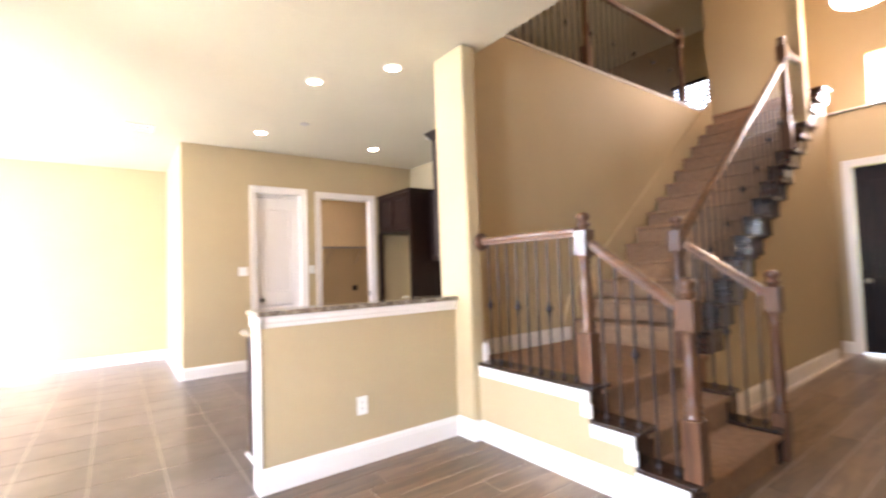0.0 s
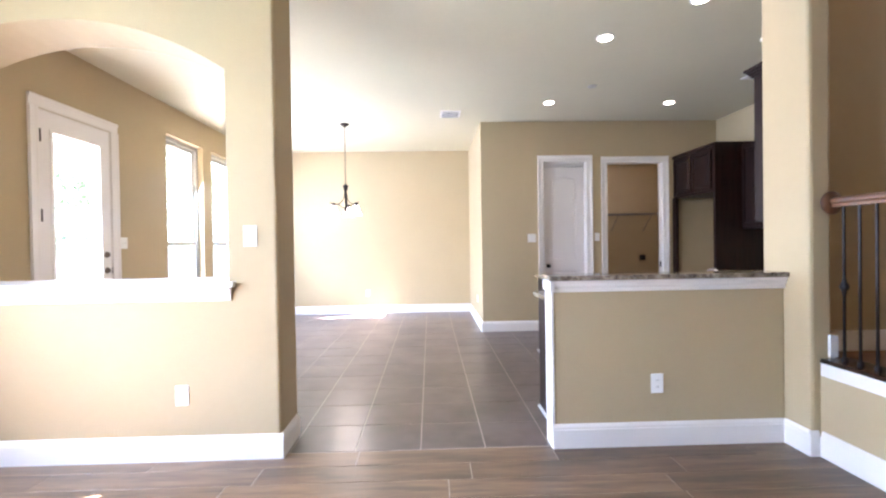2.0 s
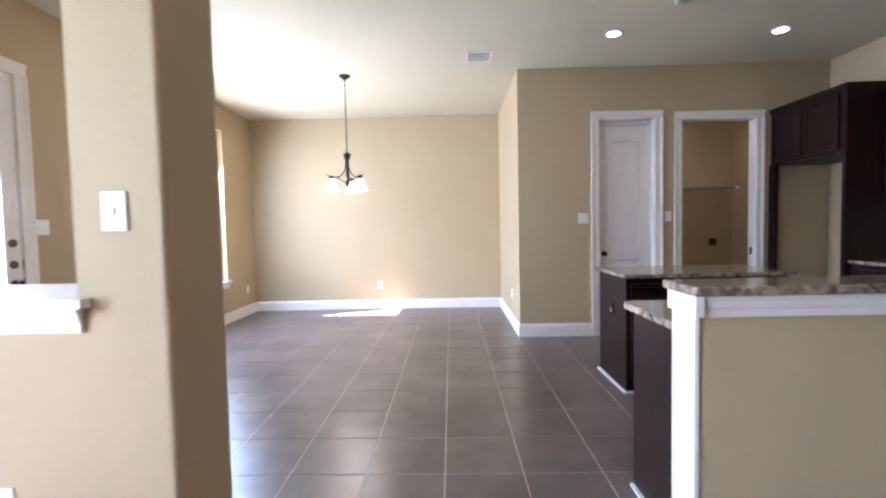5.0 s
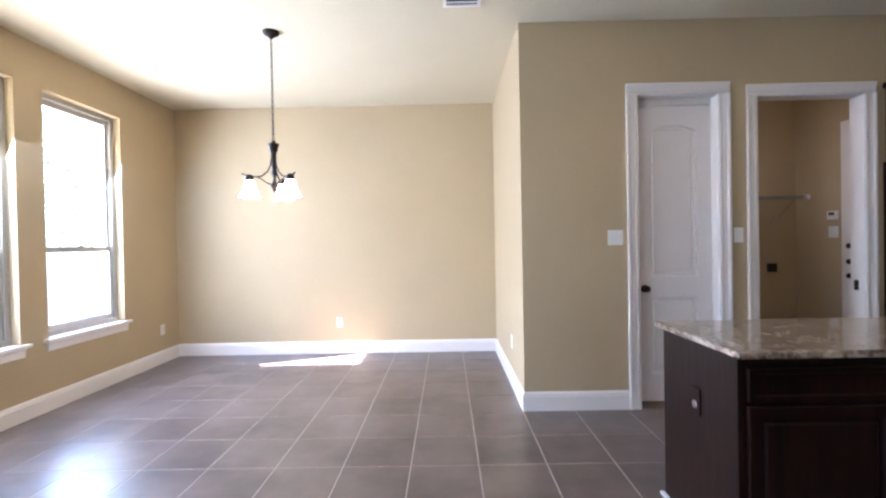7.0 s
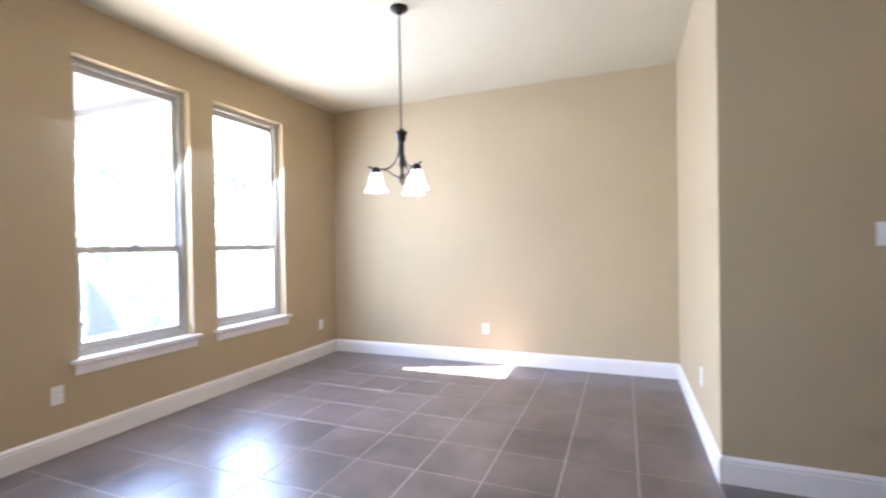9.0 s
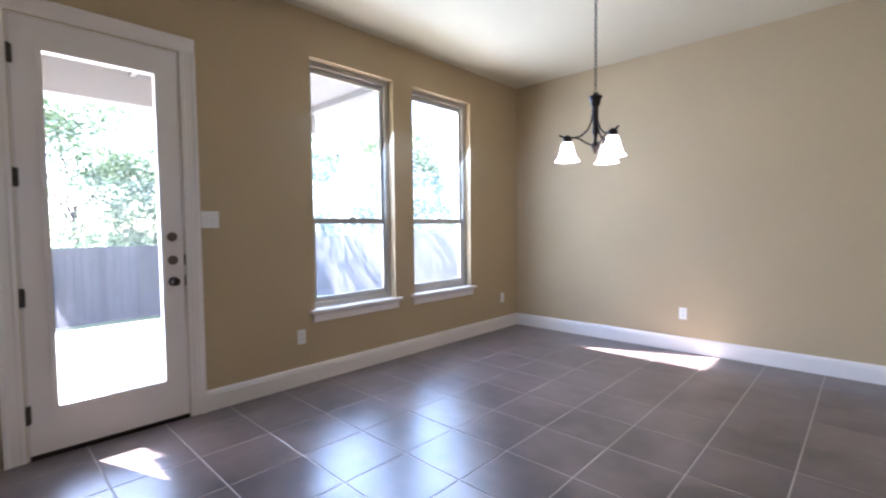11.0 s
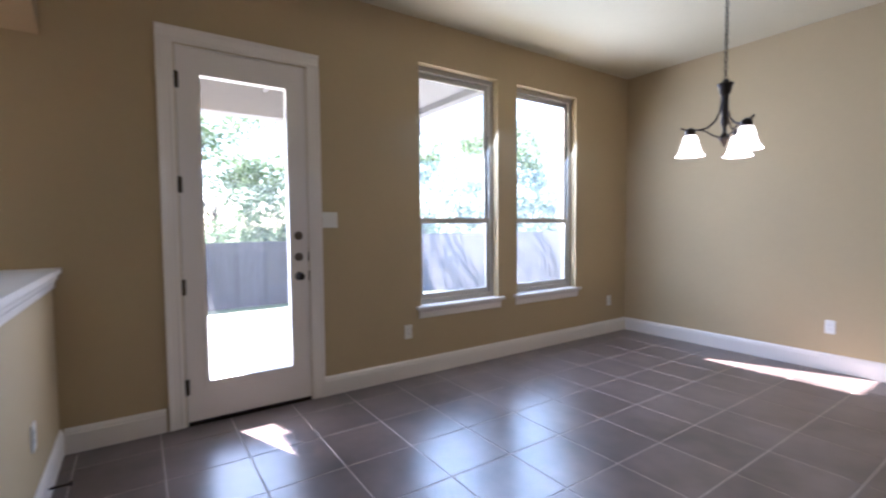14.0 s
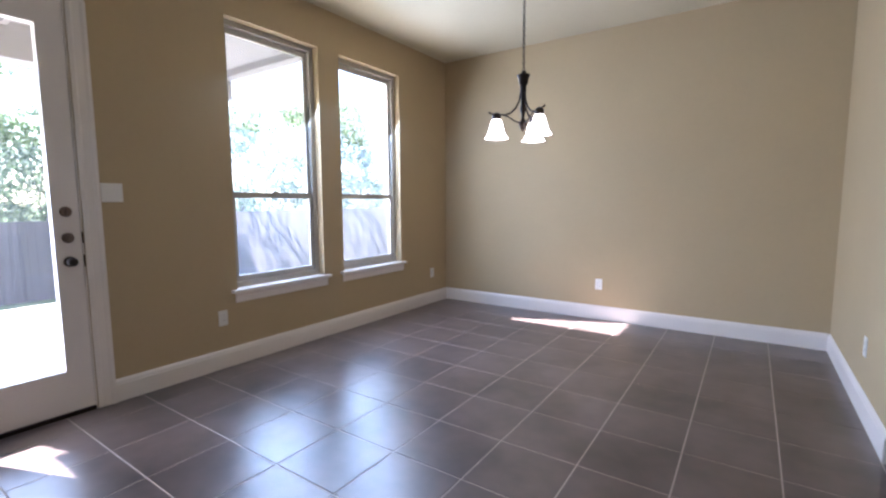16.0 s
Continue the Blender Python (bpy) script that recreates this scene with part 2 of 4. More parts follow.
SHELFWIRE = material("grey_coated_wire", (0.2, 0.19, 0.175), 0.4, spread=0.1)
VINYL = material("tan_vinyl_frame", (0.44, 0.41, 0.36), 0.4, spread=0.03)
DARKGAP = material("dark_recess", (0.02, 0.018, 0.016), 0.8, spread=0.1)
CONCRETE = material("pale_concrete", (0.46, 0.45, 0.43), 0.85, spread=0.1, scale=2, bump=0.4, bump_scale=80)
GRASS = material("lawn_grass", (0.12, 0.15, 0.05), 0.95, spread=0.35, scale=1.5, fine=40, bump=0.8)
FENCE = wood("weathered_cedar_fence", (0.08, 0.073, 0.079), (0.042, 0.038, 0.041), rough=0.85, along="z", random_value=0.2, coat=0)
BARK = material("tree_bark", (0.12, 0.09, 0.07), 0.95, spread=0.4, scale=14, bump=0.9, bump_scale=40)
LEAF = leaf_material("green_leaves", (0.17, 0.23, 0.13))
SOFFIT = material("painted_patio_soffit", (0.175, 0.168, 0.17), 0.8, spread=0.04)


# ---- building helpers ----
def box(bm, x0, x1, y0, y1, z0, z1, bevel=0.0):
    vs = [bm.verts.new((x, y, z)) for z in (z0, z1) for y in (y0, y1) for x in (x0, x1)]
    fs = [bm.faces.new([vs[i] for i in f]) for f in ((0, 2, 3, 1), (4, 5, 7, 6), (0, 1, 5, 4), (2, 6, 7, 3), (0, 4, 6, 2), (1, 3, 7, 5))]
    if bevel:
        es = {e for f in fs for e in f.edges}
        bmesh.ops.bevel(bm, geom=list(es), offset=bevel, segments=2, affect="EDGES", profile=0.5)


def extrude(bm, pts, way):
    """A prism: a closed outline of points, moved along way."""
    a = [bm.verts.new(p) for p in pts]
    b = [bm.verts.new(Vector(p) + Vector(way)) for p in pts]
    k = len(pts)
    bm.faces.new(a)
    bm.faces.new(b[::-1])
    for i in range(k):
        bm.faces.new((a[i], b[i], b[(i + 1) % k], a[(i + 1) % k]))


def lathe(bm, x, y, rings, seg=14):
    """A turned solid round a vertical axis: rings of (radius, z)."""
    last = None
    for r, z in rings:
        ring = [bm.verts.new((x + r * math.cos(2 * math.pi * i / seg), y + r * math.sin(2 * math.pi * i / seg), z)) for i in range(seg)]
        if last:
            for i in range(seg):
                bm.faces.new((last[i], last[(i + 1) % seg], ring[(i + 1) % seg], ring[i]))
        else:
            bm.faces.new(ring[::-1])
        last = ring
    bm.faces.new(last)


def tube(bm, pts, r, seg=8):
    """A round bar along a line of points."""
    pts = [Vector(p) for p in pts]
    last = None
    for i, p in enumerate(pts):
        d = (pts[min(i + 1, len(pts) - 1)] - pts[max(i - 1, 0)]).normalized()
        u = d.orthogonal().normalized() if abs(d.z) > 0.95 else d.cross(Vector((0, 0, 1))).normalized()
        v = d.cross(u)
        ring = [bm.verts.new(p + r * (math.cos(2 * math.pi * k / seg) * u + math.sin(2 * math.pi * k / seg) * v)) for k in range(seg)]
        if last:
            for k in range(seg):
                bm.faces.new((last[k], last[(k + 1) % seg], ring[(k + 1) % seg], ring[k]))
        else:
            bm.faces.new(ring[::-1])
        last = ring
    bm.faces.new(last)


def mesh_of(name, bm, mat, smooth=False):
    bmesh.ops.recalc_face_normals(bm, faces=bm.faces)
    me = bpy.data.meshes.new(name)
    bm.to_mesh(me)
    bm.free()
    me.materials.append(mat)
    if smooth:
        for p in me.polygons:
            p.use_smooth = True
    return me


def part(name, bm, mat, parent=None, label="", smooth=False):
    ob = new(name, mesh_of(name, bm, mat, smooth))
    ob.parent = parent
    return tagged(ob, label)


def boxes(name, mat, parent, *dims, bevel=0.0, label=""):
    bm = bmesh.new()
    for d in dims:
        box(bm, *d, bevel=bevel)
    return part(name, bm, mat, parent, label)


def thing(name, at, label, category, group="", kind=""):
    ob = new(name)
    ob.location = at
    return tagged(ob, label, category, group, kind)


def structure(name, mat, *dims, label="", category="", bevel=0.0):
    bm = bmesh.new()
    for d in dims:
        box(bm, *d, bevel=bevel)
    if len(dims) > 1:
        bmesh.ops.remove_doubles(bm, verts=bm.verts, dist=0.0005)
        seen = {}
        for f in bm.faces:
            seen.setdefault(frozenset(f.verts), []).append(f)
        bmesh.ops.delete(bm, geom=[f for fs in seen.values() if len(fs) > 1 for f in fs], context="FACES")
    ob = part(name, bm, mat)
    return tagged(ob, label, category, kind="structure")


def wall_cells(a0, a1, z0, z1, holes):
    """The rectangles of a wall from a0 to a1 and z0 to z1 that are left beside its holes (b0, b1, c0, c1)."""
    cuts = sorted({a0, a1, *[h[0] for h in holes], *[h[1] for h in holes]})
    out = []
    for p, q in zip(cuts, cuts[1:]):
        z = z0
        for h in sorted([h for h in holes if h[0] <= p and h[1] >= q], key=lambda h: h[2]):
            if h[2] > z:
                out.append((p, q, z, h[2]))
            z = h[3]
        if z < z1:
            out.append((p, q, z, z1))
    return out


def baseboard(name, x0, x1, y0, y1, face):
    """A white baseboard with a stepped, rounded top. face: the way it looks out."""
    bm = bmesh.new()
    h, t = 0.150, 0.016
    prof = [(0, 0), (t, 0), (t, h - 0.035), (t - 0.003, h - 0.03), (t - 0.003, h - 0.018), (t - 0.008, h - 0.008), (0.004, h), (0, h)]
    fx, fy = face
    if fx:
        extrude(bm, [(x0 + fx * d, y0, z) for d, z in prof], (0, y1 - y0, 0))
    else:
        extrude(bm, [(x0, y0 + fy * d, z) for d, z in prof], (x1 - x0, 0, 0))
    return tagged(part(name, bm, TRIM), "white painted baseboard along the tan wall", "baseboard", kind="structure")


# ---- large structure ----
H = 3.05
UP = 3.42
XW, YF, XA, YP = -3.2, 10.667, 0.742, 8.66
WIN = [(7.708, 8.594, 0.6, 2.69), (8.845, 9.737, 0.6, 2.69)]
XDOOR = (5.913, 6.738, 0.0, 2.455)
LWIN = (3.1, 3.985, 0.6, 2.69)
# unseen opening, added to light the living room more evenly
LWIN_ADDED = (1.95, 2.835, 0.6, 2.69)
structure("wall_west", WALL, *[(XW - 0.2, XW, p, q, a, b) for p, q, a, b in wall_cells(-1.6, YF + 0.15, 0, H, [*WIN, XDOOR, LWIN, LWIN_ADDED])],
          label="tan painted outer wall with windows and glass door", category="wall")
structure("wall_north", WALL, (XW, XA + 0.12, YF, YF + 0.15, 0, H), label="tan painted end wall of dining nook", category="wall")
structure("wall_nook_side", WALL, (XA, XA + 0.12, YP + 0.12, YF, 0, H), label="tan painted side wall of dining nook", category="wall")
PDOOR, LDOOR = (1.655, 2.29, 0, 2.465), (2.585, 3.425, 0, 2.445)
structure("wall_pantry", WALL, *[(p, q, YP, YP + 0.12, a, b) for p, q, a, b in wall_cells(XA, 4.23, 0, H, [PDOOR, LDOOR])],
          label="tan painted wall with pantry and laundry doorways", category="wall")
structure("wall_kitchen_east", WALL, (4.23, 4.35, 5.1, 10.4, 0, H), label="tan painted kitchen wall", category="wall")
structure("wall_stair", WALL, (2.36, 7.9, 4.98, 5.10, 0, UP), label="tan painted wall beside the staircase", category="wall")
structure("pillar", WALL, (2.225, 2.359, 4.72, 5.10, 0, H), label="tan painted square pillar at the stair landing", category="pillar", bevel=0.02)
structure("half_wall_bar", WALL, (0.75, 2.224, 4.915, 5.05, 0, 1.045), label="tan painted half wall under the granite bar", category="half wall", bevel=0.01)
# laundry and pantry behind the doorways
structure("wall_laundry_back", WALL, (1.2, 4.23, 10.4, 10.5, 0, H), label="tan painted laundry wall", category="wall")
structure("wall_laundry_side", WALL, (2.36, 2.46, YP + 0.12, 10.4, 0, H), label="tan painted wall between pantry and laundry", category="wall")

# the arch wall
bm = bmesh.new()
AX0, AX1, AY0, AY1 = -3.2, -1.235, 4.89, 5.28
CX = -0.937
rr = 0.022
plan = [(AX1, AY0), *[(CX - rr + rr * math.sin(a), AY0 + rr - rr * math.cos(a)) for a in (0, 0.4, 0.8, 1.2, math.pi / 2)],
        *[(CX - 0.07 + 0.07 * math.cos(a), AY1 - 0.07 + 0.07 * math.sin(a)) for a in (0, 0.4, 0.8, 1.2, math.pi / 2)], (AX1, AY1)]
extrude(bm, [(x, y, 0) for x, y in plan], (0, 0, H))
box(bm, AX0, AX1, AY0, AY1, 0, 1.0)
N = 20
arch = [(AX0 + (AX1 - AX0) * i / N, 2.363 + 0.302 * (1 - abs(2 * i / N - 1) ** 2.1)) for i in range(N + 1)]
for (xa, za), (xb, zb) in zip(arch, arch[1:]):
    extrude(bm, [(xa, AY0, za), (xb, AY0, zb), (xb, AY0, H), (xa, AY0, H)], (0, AY1 - AY0, 0))
bmesh.ops.remove_doubles(bm, verts=bm.verts, dist=0.0005)
tagged(part("wall_arch", bm, WALL), "thick tan wall with an arched pass-through opening", "wall", kind="structure")

structure("ceiling", CEIL, (XW - 0.2, 2.44, -1.6, 4.979, H, UP), (XW - 0.2, 2.40, 4.98, YF + 0.15, H, UP), (2.40, 4.35, 5.101, YF + 0.15, H, UP), label="cream painted textured ceiling", category="ceiling")
structure("floor", GROUT, (XW, 4.23, 4.945, YF, -0.1, -0.0018), (XW, 8.4, -1.6, 4.945, -0.1, -0.0018), (2.4, 4.23, 4.9, 10.4, -0.1, -0.003), label="floor bed with beige grout", category="floor")
structure("wall_south", WALL, (XW, 9.5, -1.75, -1.6, 0, 6.2), label="plain tan painted wall", category="wall")

# baseboards
baseboard("baseboard", XW, 0, 6.815, YF, (1, 0))
baseboard("baseboard", XW, 0, AY1 + 0.016, 5.80, (1, 0))
baseboard("baseboard", XW + 0.016, XA - 0.016, YF, 0, (0, -1))
baseboard("baseboard", XA, 0, YP - 0.016, YF, (-1, 0))
baseboard("baseboard", XA, 1.565, YP, 0, (0, -1))
baseboard("baseboard", XW, CX + 0.016, AY0, 0, (0, -1))
baseboard("baseboard", XW, CX - 0.06, AY1, 0, (0, 1))
baseboard("baseboard", CX, 0, AY0, AY1 - 0.06, (1, 0))
baseboard("baseboard", 0.734, 2.209, 4.915, 0, (0, -1))
baseboard("baseboard", 0.75, 0, 4.915, 5.05, (-1, 0))
baseboard("baseboard", 2.225, 0, 4.72, 4.915, (-1, 0))
baseboard("baseboard", 2.209, 2.268, 4.72, 0, (0, -1))


# ---- doors, casings, windows ----
def casing(name, parent, plane, axis, a0, a1, top, out, mat=TRIM, w=0.09):
    """Three moulded boards round a doorway on the wall plane; out: which way the wall looks."""
    prof = [(0.0, 0.0), (0.0, 0.012), (0.02, 0.016), (0.03, 0.013), (w - 0.03, 0.017), (w - 0.015, 0.024), (w, 0.024), (w, 0.0)]
    for edge, sign in ((a0, -1), (a1, 1)):
        bm = bmesh.new()
        pts = [(edge + sign * u, plane + out * d) for u, d in prof]
        extrude(bm, [(p[1], p[0], 0) if axis == "y" else (p[0], p[1], 0) for p in pts], (0, 0, top))
        part(name, bm, mat, parent)
    bm = bmesh.new()
    pts = [(top + u, plane + out * d) for u, d in prof]
    if axis == "y":
        extrude(bm, [(p[1], a0 - w, p[0]) for p in pts], (0, a1 - a0 + 2 * w, 0))
    else:
        extrude(bm, [(a0 - w, p[1], p[0]) for p in pts], (a1 - a0 + 2 * w, 0, 0))
    part(name, bm, mat, parent)


def knob(parent, at, out, mat=BRONZE, r=0.028):
    bm = bmesh.new()
    lathe(bm, 0, 0, [(0.030, 0), (0.032, 0.004), (0.028, 0.009), (0.011, 0.012), (0.011, 0.03), (r * 0.8, 0.036), (r, 0.048), (r * 0.9, 0.06), (r * 0.5, 0.067)])
    turn = Matrix.Translation(at) @ Vector(out).to_track_quat("Z", "Y").to_matrix().to_4x4()
    bmesh.ops.transform(bm, matrix=turn, verts=bm.verts)
    return part("knob", bm, mat, parent, "dark bronze knob", smooth=True)


def glass_door():
    d = thing("door_1", (XW, 6.328, 0), "white full-glass back door with bronze hardware, closed", "door", kind="structure")
    inv = Matrix.Translation((-XW, -6.31, 0))
    y0, y1, z1 = 5.905, 6.71, 2.447
    x0, x1 = XW - 0.047, XW - 0.002
    g = (6.03, 6.585, 0.275, 2.288)
    bm = bmesh.new()
    for p, q, a, b in wall_cells(y0, y1, 0.025, z1, [g]):
        box(bm, x0, x1, p, q, a, b)
    leaf = part("door_leaf", bm, DOORW)
    bm = bmesh.new()
    for p, q, a, b in wall_cells(g[0] - 0.022, g[1] + 0.022, g[2] - 0.022, g[3] + 0.022, [(g[0] + 0.006, g[1] - 0.006, g[2] + 0.006, g[3] - 0.006)]):
        box(bm, x0 - 0.006, x1 + 0.008, p, q, a, b)
    bead = part("glazing_bead", bm, DOORW)
    pane = boxes("pane", DOORGLASS, None, (x0 + 0.018, x0 + 0.024, g[0] + 0.002, g[1] - 0.002, g[2] + 0.002, g[3] - 0.002))
    pane.visible_shadow = False
    jamb = boxes("jamb", TRIM, None, (XW - 0.2, XW + 0.001, 5.895, 5.903, 0, 2.455), (XW - 0.2, XW + 0.001, 6.712, 6.72, 0, 2.455), (XW - 0.2, XW + 0.001, 5.903, 6.712, 2.449, 2.455))
    sill = boxes("threshold", BRONZE, None, (XW - 0.2, XW + 0.01, 5.903, 6.712, 0, 0.022))
    seal = boxes("weather_seal", DARKGAP, None, (XW - 0.06, XW - 0.006, 5.9032, 5.9048, 0.025, 2.4488), (XW - 0.06, XW - 0.006, 6.7102, 6.7118, 0.025, 2.4488), (XW - 0.06, XW - 0.006, 5.905, 6.71, 2.4472, 2.4488))
    kids = [leaf, bead, pane, jamb, sill, seal]
    for z in (2.235, 1.575, 0.915, 0.26):
        bm = bmesh.new()
        lathe(bm, XW + 0.008, 5.9, [(0.009, z - 0.052), (0.009, z + 0.052)], 10)
        box(bm, XW - 0.0018, XW + 0.001, 5.9, 5.917, z - 0.05, z + 0.05)
        kids.append(part("hinge", bm, HINGE, label="worn bronze hinge"))
    for z in (1.235, 1.08):
        bm = bmesh.new()
        lathe(bm, 0, 0, [(0.03, 0), (0.031, 0.006), (0.026, 0.014), (0.012, 0.016), (0.012, 0.022)])
        box(bm, -0.005, 0.005, -0.018, 0.018, 0.02, 0.034)
        bmesh.ops.transform(bm, matrix=Matrix.Translation((x1, 6.645, z)) @ Vector((1, 0, 0)).to_track_quat("Z", "Y").to_matrix().to_4x4(), verts=bm.verts)
        kids.append(part("deadbolt", bm, LOCK, label="round brown metal deadbolt"))
    kids.append(knob(None, (x1, 6.645, 0.938), (1, 0, 0)))
    for z in (1.08, 0.938):
        kids.append(boxes("strike_plate", BRONZE, None, (XW - 0.02, XW + 0.004, 6.7125, 6.719, z - 0.035, z + 0.035)))
    for k in kids:
        k.parent, k.matrix_parent_inverse = d, inv
    c = thing("trim_back_door", (XW, 6.328, 0), "white moulded casing round the back door", "trim", kind="structure")
    before = set(bpy.data.objects)
    casing("casing_board", None, XW, "y", 5.89, 6.724, 2.462, 1, w=0.094)
    for k in set(bpy.data.objects) - before:
        k.parent, k.matrix_parent_inverse = c, inv


glass_door()


def window(name, y0, y1, z0, z1, mid, x=XW, label="tan vinyl single-hung window with white sill, sunlit"):
    w = thing(name, (x, (y0 + y1) / 2, z0), label, "window", kind="structure")
    inv = Matrix.Translation((-x, -(y0 + y1) / 2, -z0))
    kids = []
    xo = x - 0.15
    bm = bmesh.new()
    for p, q, a, b in wall_cells(y0, y1, z0, z1, [(y0 + 0.045, y1 - 0.045, z0 + 0.045, z1 - 0.045)]):
        box(bm, xo, xo + 0.075, p, q, a, b)
    kids.append(part("window_frame", bm, VINYL))
    for a, b, xs in ((z0 + 0.045, mid + 0.024, xo + 0.035), (mid - 0.024, z1 - 0.045, xo + 0.012)):
        bm = bmesh.new()
        for p, q, c, d in wall_cells(y0 + 0.045, y1 - 0.045, a, b, [(y0 + 0.075, y1 - 0.075, a + 0.046, b - 0.046)]):
            box(bm, xs, xs + 0.024, p, q, c, d)
        kids.append(part("sash", bm, VINYL))
        pane = boxes("pane", GLASS, None, (xs + 0.010, xs + 0.014, y0 + 0.075, y1 - 0.075, a + 0.046, b - 0.046))
        pane.visible_shadow = False
        kids.append(pane)
    scr = boxes("insect_screen", SCREEN, None, (xo - 0.012, xo - 0.010, y0 + 0.03, y1 - 0.03, z0 + 0.03, z1 - 0.03))
    scr.visible_shadow = False
    kids.append(scr)
    kids.append(boxes("sash_lock", NICKEL, None, (xo + 0.06, xo + 0.075, (y0 + y1) / 2 - 0.03, (y0 + y1) / 2 + 0.03, mid + 0.024, mid + 0.036)))
    kids.append(boxes("jamb_track", TRACK, None, (xo + 0.042, xo + 0.066, y1 - 0.049, y1 - 0.0452, mid + 0.02, mid + 0.82), (xo + 0.062, xo + 0.07, y1 - 0.049, y1 - 0.0452, z0 + 0.05, mid - 0.02)))
    bm = bmesh.new()
    box(bm, x - 0.075, x + 0.0008, y0 + 0.001, y1 - 0.001, z0 - 0.022, z0 + 0.001)
    box(bm, x + 0.001, x + 0.045, y0 - 0.05, y1 + 0.055, z0 - 0.023, z0 + 0.001)
    kids.append(part("window_sill", bm, TRIM))
    bm = bmesh.new()
    extrude(bm, [(x, y0 - 0.02, z0 - 0.105), (x + 0.014, y0 - 0.02, z0 - 0.1), (x + 0.016, y0 - 0.02, z0 - 0.05), (x + 0.03, y0 - 0.02, z0 - 0.024), (x, y0 - 0.02, z0 - 0.024)], (0, y1 - y0 + 0.045, 0))
    kids.append(part("apron", bm, TRIM))
    for k in kids:
        k.parent, k.matrix_parent_inverse = w, inv


window("window_1", *WIN[0], 1.345)
window("window_2", *WIN[1], 1.345)
window("window_3", *LWIN, 1.345)
# unseen window, added only to carry the second living room fill lamp
window("window_4_added", *LWIN_ADDED, 1.345)


def framed(bm, axis, plane, a0, a1, z0, z1, out, rail=0.06, thick=0.02):
    """A framed panel in one piece: the front face set in, pushed back, then raised again in the middle."""
    lo, hi = sorted((plane, plane + out * thick))
    box(bm, *((a0, a1, lo, hi) if axis == "x" else (lo, hi, a0, a1)), z0, z1)
    bmesh.ops.recalc_face_normals(bm, faces=bm.faces)
    n = Vector((0, out, 0)) if axis == "x" else Vector((out, 0, 0))
    front = max(bm.faces, key=lambda f: f.normal.dot(n) * 10 + f.calc_center_median().dot(n))
    for inset, push in ((rail, 0.0), (0.006, -0.012), (0.022, 0.0), (0.012, 0.007)):
        if min(a1 - a0, z1 - z0) < 2 * (rail + 0.045) and inset != rail and push >= 0:
            continue
        bmesh.ops.inset_region(bm, faces=[front], thickness=inset, depth=0.0)
        bmesh.ops.translate(bm, verts=front.verts, vec=n * push)


def panel_door():
    d = thing("door_2", (1.97, YP + 0.09, 0), "white two-panel arched pantry door, closed", "door", kind="structure")
    inv = Matrix.Translation((-1.97, -YP - 0.09, 0))
    x0, x1, yf, z1 = 1.665, 2.28, YP + 0.085, 2.40
    kids = []
    bm = bmesh.new()
    a0, a1 = x0 + 0.115, x1 - 0.115
    holes = [(a0, a1, 0.25, 0.87), (a0, a1, 1.03, 2.25)]
    for p, q, c, e in wall_cells(x0, x1, 0.03, z1, holes):
        box(bm, p, q, yf, yf + 0.035, c, e)
    n = 10
    for i in range(n):
        xa, xb = a0 + (a1 - a0) * i / n, a0 + (a1 - a0) * (i + 1) / n
        za, zb = [2.25 - 0.055 * (2 * t - 1) ** 2 for t in (i / n, (i + 1) / n)]
        extrude(bm, [(xa, yf, za), (xb, yf, zb), (xb, yf, 2.2501), (xa, yf, 2.2501)], (0, 0.035, 0))
    kids.append(part("door_leaf", bm, DOORW))
    for h in holes:
        bm = bmesh.new()
        framed(bm, "x", yf + 0.034, h[0], h[1], h[2], h[3], -1, 0.02, 0.022)
        kids.append(part("door_panel", bm, DOORW))
    kids.append(knob(None, (1.735, yf, 0.94), (0, -1, 0)))
    kids.append(boxes("jamb", TRIM, None, (1.655, 1.664, YP - 0.001, YP + 0.12, 0, 2.465), (2.281, 2.29, YP - 0.001, YP + 0.12, 0, 2.465), (1.664, 2.281, YP - 0.001, YP + 0.12, 2.456, 2.465), (1.664, 2.281, YP + 0.083, YP + 0.12, 2.405, 2.456)))
    for k in kids:
        k.parent, k.matrix_parent_inverse = d, inv
    c = thing("trim_pantry_door", (1.97, YP, 0), "white moulded casing round the pantry door", "trim", kind="structure")
    before = set(bpy.data.objects)
    casing("casing_board", None, YP, "x", 1.66, 2.285, 2.462, -1)
    for k in set(bpy.data.objects) - before:
        k.parent, k.matrix_parent_inverse = c, Matrix.Translation((-1.97, -YP, 0))
    c = thing("trim_laundry_door", (2.95, YP, 0), "white moulded casing round the open laundry doorway", "trim", kind="structure")
    before = set(bpy.data.objects)
    casing("casing_board", None, YP, "x", 2.59, 3.42, 2.442, -1, w=0.085)
    boxes("jamb", TRIM, None, (2.585, 2.594, YP - 0.001, YP + 0.121, 0, 2.445), (3.416, 3.425, YP - 0.001, YP + 0.121, 0, 2.445), (2.594, 3.416, YP - 0.001, YP + 0.121, 2.436, 2.445))
    boxes("strike_plate", BRONZE, None, (3.413, 3.4165, YP + 0.05, YP + 0.09, 0.9, 0.98))
    for k in set(bpy.data.objects) - before:
        k.parent, k.matrix_parent_inverse = c, Matrix.Translation((-2.95, -YP, 0))


panel_door()

